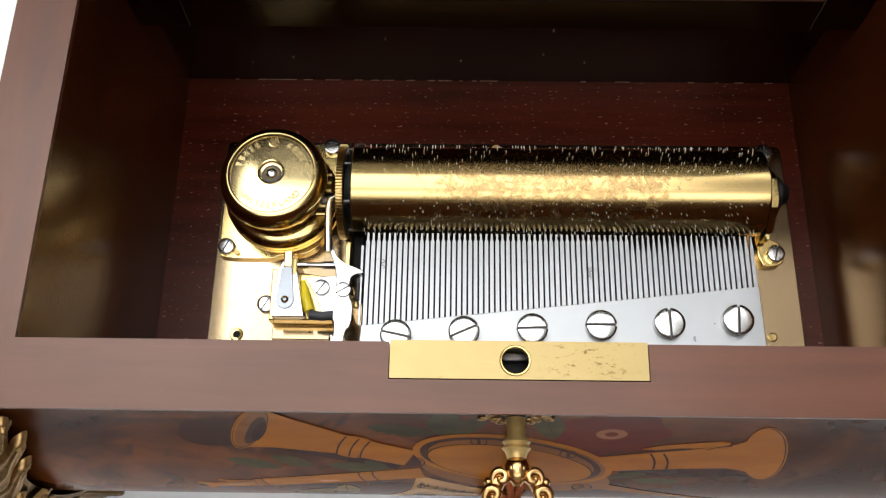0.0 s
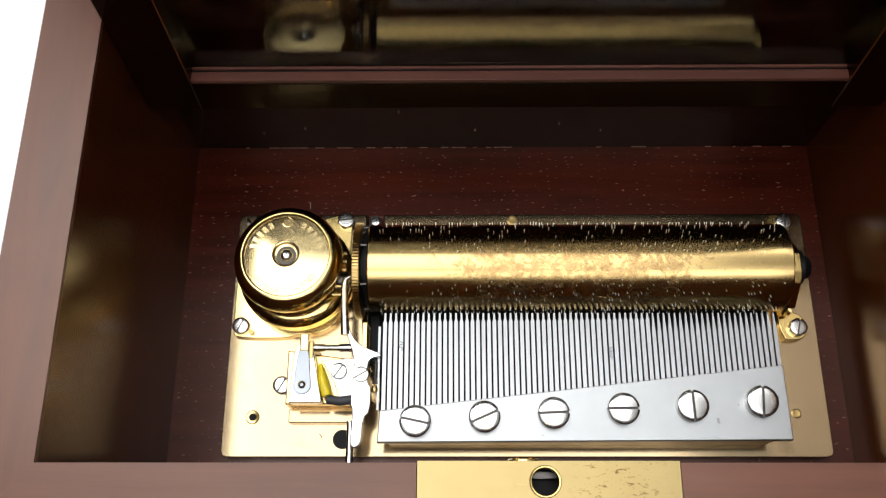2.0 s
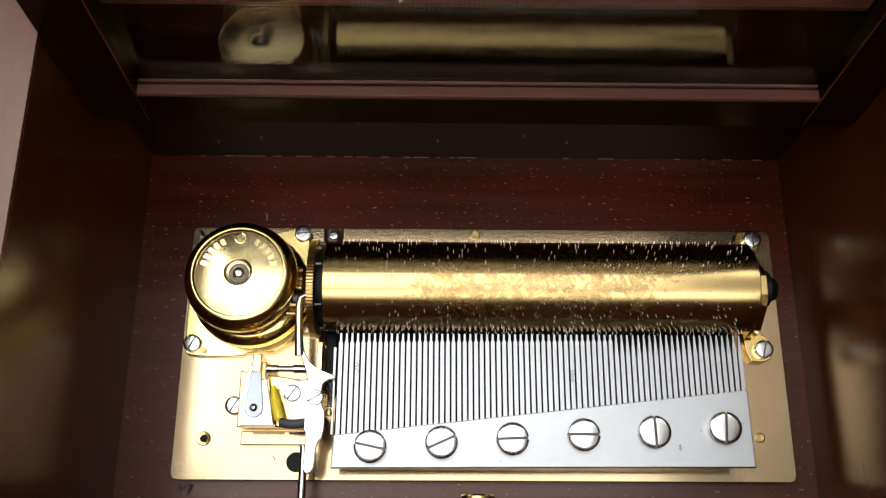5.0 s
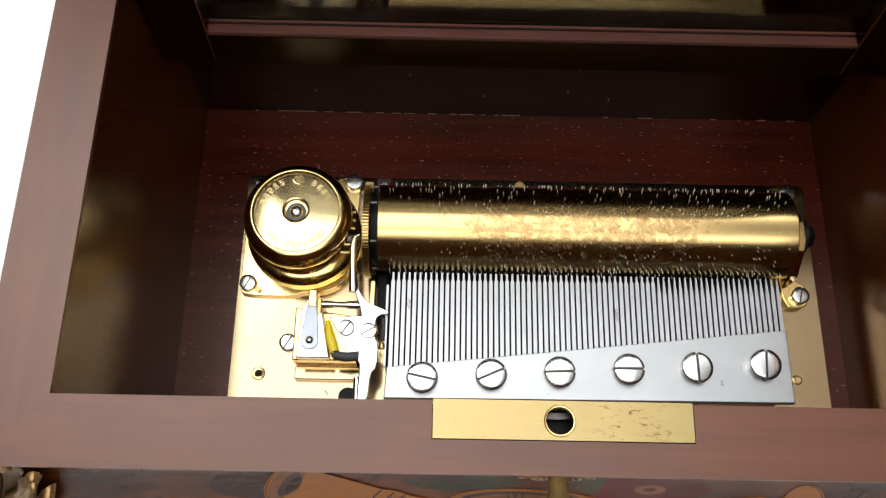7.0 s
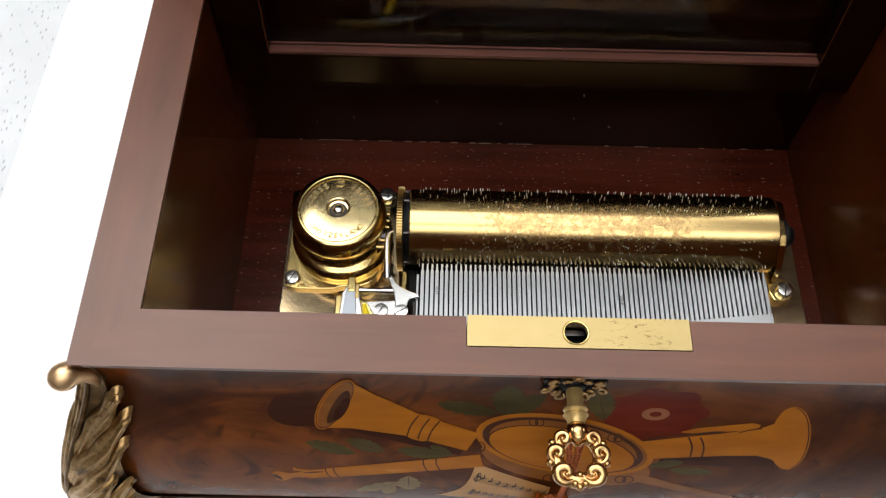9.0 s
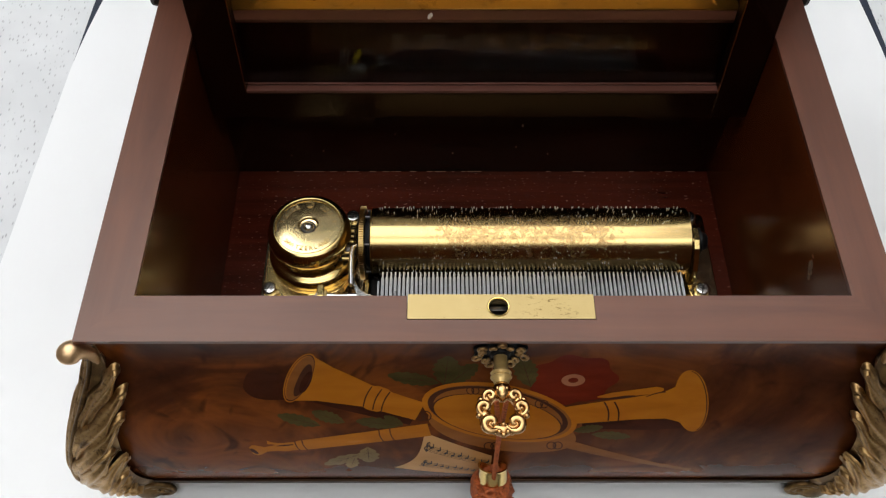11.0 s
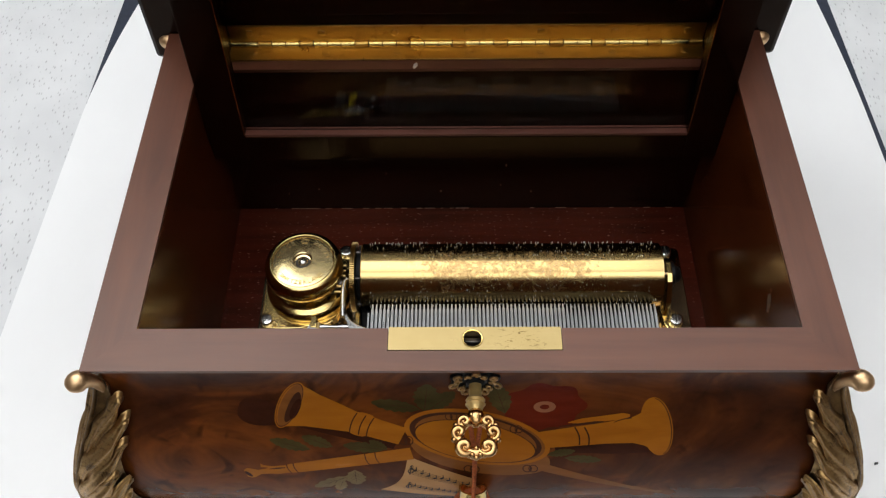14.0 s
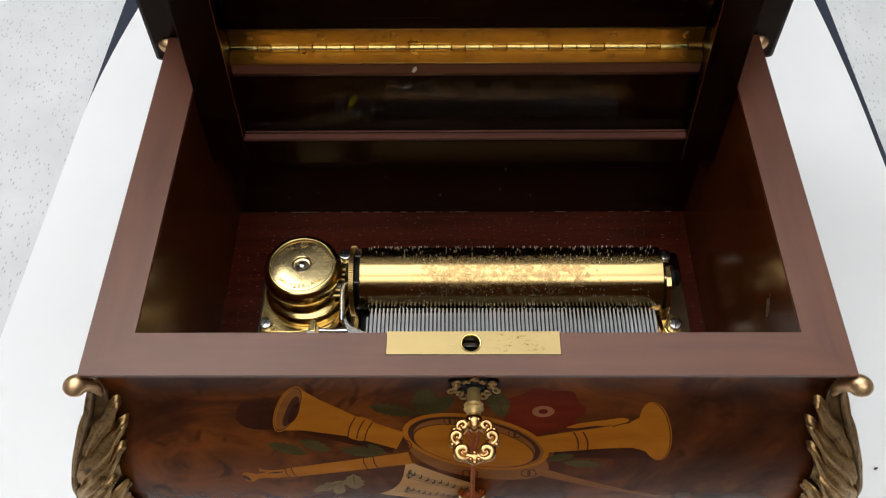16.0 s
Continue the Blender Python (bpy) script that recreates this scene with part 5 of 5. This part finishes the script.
# governor and stop work
gov = part("governor_block", slab([(-0.0785, 0.0455), (-0.0570, 0.0455), (-0.0570, 0.0610), (-0.0785, 0.0640)], P1, 0.0415, 0.0004), BRASS, movement, "polished brass governor block")
part("step", box(-0.0785, -0.0560, 0.0405, 0.0450, P1, P1 + 0.0030, 0.0003), BRASS_PLATE, gov)
part("cock", slab([(-0.0765, 0.0452), (-0.0655, 0.0452), (-0.0690, 0.0625), (-0.0705, 0.0660), (-0.0735, 0.0660), (-0.0755, 0.0620)], 0.0440, 0.0468, 0.0003), NICKEL, gov, "nickel governor cock")
part("cock_foot", box(-0.0762, -0.0672, 0.0455, 0.0490, 0.0410, 0.0440), BRASS_GEAR, gov)
oval = []
for i in range(24):
    a = 2 * math.pi * i / 24
    r = 0.0030 if math.sin(a) < 0 else 0.0020
    oval.append((-0.0722 + (0.0030 if math.sin(a) < 0.2 else 0.0019) * math.cos(a), (0.0508 if math.sin(a) < 0.2 else 0.0615) + r * math.sin(a)))
plate_end = part("endstone", slab(oval, 0.0468, 0.0475, 0.0002), BLUED, gov, "steel endstone plate")
part("jewel", lathe([(0.0006, 0.0004), (0.0010, 0.0006), (0.0013, 0.0002), (0.0013, 0)], 20, at(-0.0722, 0.0510, 0.0475)), BRASS, plate_end)
part("cover_plate", slab([(-0.0665, 0.0600), (-0.0530, 0.0610), (-0.0525, 0.0480), (-0.0600, 0.0470), (-0.0622, 0.0530)], 0.0415, 0.0440, 0.0003), NICKEL, gov, "nickel cover plate")
slot_screw("screw", -0.0604, 0.0562, 0.0440, 0.0028, 0.0016, 55, gov)
slot_screw("screw", -0.0818, 0.0538, P1, 0.0031, 0.0022, 60, movement)
part("worm_shaft", lathe([(0, 0), (0.0013, 0), (0.0013, 0.0050), (0.0010, 0.0052), (0.0010, 0.0100), (0.0014, 0.0102), (0.0014, 0.0165), (0, 0.0165)], 16, at(-0.0705, 0.0640, 0.0455, ALONG_X)), STEEL, movement, "steel worm shaft", angle=50)
part("shaft_post", box(-0.0735, -0.0705, 0.0625, 0.0685, P1, 0.0480, 0.0004), BRASS, movement)
part("shaft_post", box(-0.0705, -0.0690, 0.0600, 0.0660, P1, 0.0470, 0.0003), BRASS_GEAR, movement)
part("governor_weight", tube([(-0.0668, 0.0585, 0.0444), (-0.0655, 0.0525, 0.0452), (-0.0640, 0.0476, 0.0452)], [0.0008, 0.0017, 0.0017], 12), YELLOW, movement, "yellow lacquered governor vane", angle=50)
part("buffer", tube([(-0.0640, 0.0467, 0.0442), (-0.0600, 0.0461, 0.0442), (-0.0545, 0.0468, 0.0440)], 0.0016, 12), RUBBER, movement, "dark grey rubber sleeve", angle=50)

# long nickel stop lever
arm = slab(soft([(-0.0592, 0.0735), (-0.0575, 0.0735), (-0.0570, 0.0705), (-0.0560, 0.0678), (-0.0543, 0.0654), (-0.0518, 0.0637), (-0.0490, 0.0626), (-0.0462, 0.0614), (-0.0458, 0.0604), (-0.0490, 0.0600), (-0.0505, 0.0580), (-0.0503, 0.0515), (-0.0490, 0.0500), (-0.0492, 0.0420), (-0.0514, 0.0398), (-0.0517, 0.0330), (-0.0524, 0.0310), (-0.0538, 0.0302), (-0.0550, 0.0308), (-0.0554, 0.0322), (-0.0548, 0.0425), (-0.0559, 0.0445), (-0.0548, 0.0560), (-0.0554, 0.0615), (-0.0568, 0.0655), (-0.0584, 0.0695)], 1), 0.0470, 0.0484, 0.0003)
lever = part("stop_lever", arm, NICKEL, movement, "bright nickel stop lever")
part("finger", tube([(-0.0583, 0.0680, 0.0479), (-0.0588, 0.0760, 0.0484), (-0.0591, 0.0840, 0.0490), (-0.0588, 0.0872, 0.0493), (-0.0570, 0.0882, 0.0493)], [0.0016, 0.0014, 0.0013, 0.0012, 0.0009], 10), NICKEL, lever, angle=50)
slot_screw("pivot_screw", -0.0524, 0.0542, 0.0484, 0.0026, 0.0012, 30, lever, NICKEL)
part("pin", lathe([(0, 0.0004), (0.0006, 0.0003), (0.0006, 0)], 12, at(-0.0512, 0.0440, 0.0484)), STEEL, lever)
part("lever_post", box(-0.0545, -0.0505, 0.0500, 0.0560, P1, 0.0470, 0.0003), BRASS, movement)
part("rail_strip", box(-0.0530, -0.0512, 0.0560, 0.0735, P1, 0.0440, 0.0003), BRASS, movement)
part("pull_rod", tube([(-0.0560, 0.0392, 0.0425), (-0.0560, 0.0300, 0.0425), (-0.0561, 0.0178, 0.0425)], 0.0013, 12), STEEL, movement, "steel pull rod reaching the front wall", angle=50)
part("rod_tip", lathe([(0, 0.0), (0.0013, 0), (0.0013, 0.0006), (0, 0.0006)], 12, at(-0.0560, 0.0391, 0.0425, ALONG_Y)), STEEL, movement)
coil = [(-0.0478 + 0.0009 * math.cos(k * 2 * math.pi / 8), 0.0515 + 0.0080 * k / (14 * 8), 0.0455 + 0.0009 * math.sin(k * 2 * math.pi / 8)) for k in range(14 * 8 + 1)]
part("coil_spring", tube(coil, 0.00022, 6), DARK_STEEL, movement, "fine dark coil spring", angle=60)
part("spring_nut", lathe([(0, 0), (0.0011, 0.0), (0.0013, 0.0008), (0.0009, 0.0022), (0, 0.0022)], 16, at(-0.0480, 0.0488, 0.0455, ALONG_Y)), BRASS_GEAR, movement, angle=50)

# a dusty scuff on the side wall, and a crumb on the board
scuff = bmesh.new()
scuff_rng = random.Random(5)
for i in range(16):
    t = i / 15
    sz, sy = 0.0995 + 0.0075 * t + scuff_rng.gauss(0, 0.0006), 0.0408 + 0.0036 * t + scuff_rng.gauss(0, 0.0006)
    w = 0.0010 * (0.5 + math.sin(math.pi * min(1, 0.1 + t))) * scuff_rng.uniform(0.6, 1.1)
    wall_x = 0.1185 + (sz - 0.1035) * 0.02567
    ring = [scuff.verts.new((wall_x - 0.00008 - 0.000004 * i, sy + w * math.cos(a) * scuff_rng.uniform(0.7, 1.2), sz + w * math.sin(a) * scuff_rng.uniform(0.7, 1.2))) for a in [k * math.pi / 4 for k in range(8)]]
    scuff.faces.new(ring)
part("scuff", scuff, plain("dusty_smear", (0.11, 0.065, 0.035), 0.8, 0.5, 900), bpy.data.objects["right_wall"], "pale dusty scuff on the polished wall", smooth=False)

crumb = part("crumb", tube([(0.1916, 0.0146, 0.0006), (0.1922, 0.0151, 0.0009), (0.1930, 0.0152, 0.0007), (0.1934, 0.0158, 0.0005)], [0.0003, 0.0006, 0.0005, 0.0002], 7), RUBBER, None, angle=40)
tagged(crumb, "tiny dark crumb lying on the white board", "crumb")

# small marks of use: scratches on the comb, a chip on the rim, lint by the bed plate, dust along the joints
def squiggle(x, y, z, size, turns, seed, radius=0.00010):
    wob = random.Random(seed)
    pts = [(x + size * 0.35 * math.sin(k * turns) * wob.uniform(0.5, 1), y + size * (k / 9 - 0.5), z + radius * 0.5) for k in range(10)]
    return tube(pts, radius, 6)


part("scratch", squiggle(-0.0395, 0.0645, COMB_Z, 0.0032, 1.1, 1), DARK_STEEL, comb, "small dark scratch")
part("scratch", squiggle(0.0314, 0.062, COMB_Z, 0.0040, 2.3, 2), DARK_STEEL, comb, "small dark scratch")
part("scratch", squiggle(0.0654, 0.0392, COMB_Z, 0.0018, 1.6, 3), DARK_STEEL, comb, "small dark scratch")
part("pit", lathe([(0, 0.0001), (0.00022, 0.0001), (0.00022, 0)], 8, at(0.0860, 0.0470, COMB_Z)), DARK_STEEL, comb)
part("pit", lathe([(0, 0.0001), (0.00022, 0.0001), (0.00022, 0)], 8, at(0.0725, 0.0445, COMB_Z)), DARK_STEEL, comb)
part("pit", lathe([(0, 0.0001), (0.0002, 0.0001), (0.0002, 0)], 8, at(0.0075, 0.0345, COMB_Z)), DARK_STEEL, comb)
part("scratch", squiggle(-0.0674, 0.0364, P1, 0.0016, 0.6, 4, 0.00014), DARK_STEEL, bed, "short dark scratch")

DUST = plain("pale_dust", (0.22, 0.14, 0.10), 0.9, 0.3, 900)
back_rail = bpy.data.objects["back_rail"]
chip_rng = random.Random(3)
chip = bmesh.new()
for k in range(7):
    tube([(-0.0239 + chip_rng.uniform(-0.0009, 0.0009), IB + 0.0002 + 0.0004 * k, RIM_TOP + 0.0001), (-0.0239 + chip_rng.uniform(-0.0006, 0.0012), IB + 0.0008 + 0.0004 * k, RIM_TOP + 0.0005), (-0.0239 + 0.0006 + chip_rng.uniform(-0.0004, 0.0008), IB + 0.0014 + 0.0003 * k, RIM_TOP + 0.0002)], [0.0003, 0.00045, 0.0002], 6, chip)
part("chip", chip, plain("bare_chip", (0.62, 0.50, 0.42), 0.8, 0.2, 800), back_rail, "pale chipped spot on the edge")

lint_rng = random.Random(9)
lint = bmesh.new()
for k in range(16):
    ox, a = lint_rng.uniform(-0.0028, 0.0028), lint_rng.uniform(-2.2, -0.9)
    r = lint_rng.uniform(0.0016, 0.0040)
    tube([(-0.0974 + ox, 0.0268 + 0.0014, FLOOR_Z + 0.0003), (-0.0974 + ox + r * 0.5 * math.cos(a + 0.4), 0.0268 + 0.0014 + r * 0.5 * math.sin(a + 0.4), FLOOR_Z + 0.0009), (-0.0974 + ox + r * math.cos(a), 0.0268 + 0.0014 + r * math.sin(a), FLOOR_Z + 0.0004)], 0.00007, 5, lint)
tagged(part("lint", lint, RUBBER, None), "wisp of dark lint lying on the base board", "lint")
tagged(part("hair", tube([(-0.0764, 0.1241 - 0.0012, FLOOR_Z + 0.0002), (-0.0764 + 0.0002, 0.1241, FLOOR_Z + 0.0008), (-0.0764, 0.1241 + 0.0014, FLOOR_Z + 0.0003)], 0.00016, 6), DUST, None), "pale bristle lying on the base board", "bristle")

dust = bmesh.new()
dust_rng = random.Random(21)
for k in range(44):
    x = dust_rng.uniform(-0.105, 0.0) if k < 36 else dust_rng.uniform(0.03, 0.11)
    w = dust_rng.uniform(0.0004, 0.0022)
    box(x - w, x + w, 0.1488, 0.1491, FLOOR_Z, FLOOR_Z + dust_rng.uniform(0.00010, 0.0002), 0, dust)
for k in range(9):
    x, z = dust_rng.uniform(-0.115, 0.112), dust_rng.uniform(0.035, 0.075)
    box(x, x + dust_rng.uniform(0.0002, 0.0006), 0.1485, 0.1489 + (z - FLOOR_Z) * 0.026, z, z + 0.00025, 0, dust)
tagged(part("dust_line", dust, DUST, bpy.data.objects["base_board"], "pale dust gathered along the joints", smooth=False), kind="stuff")
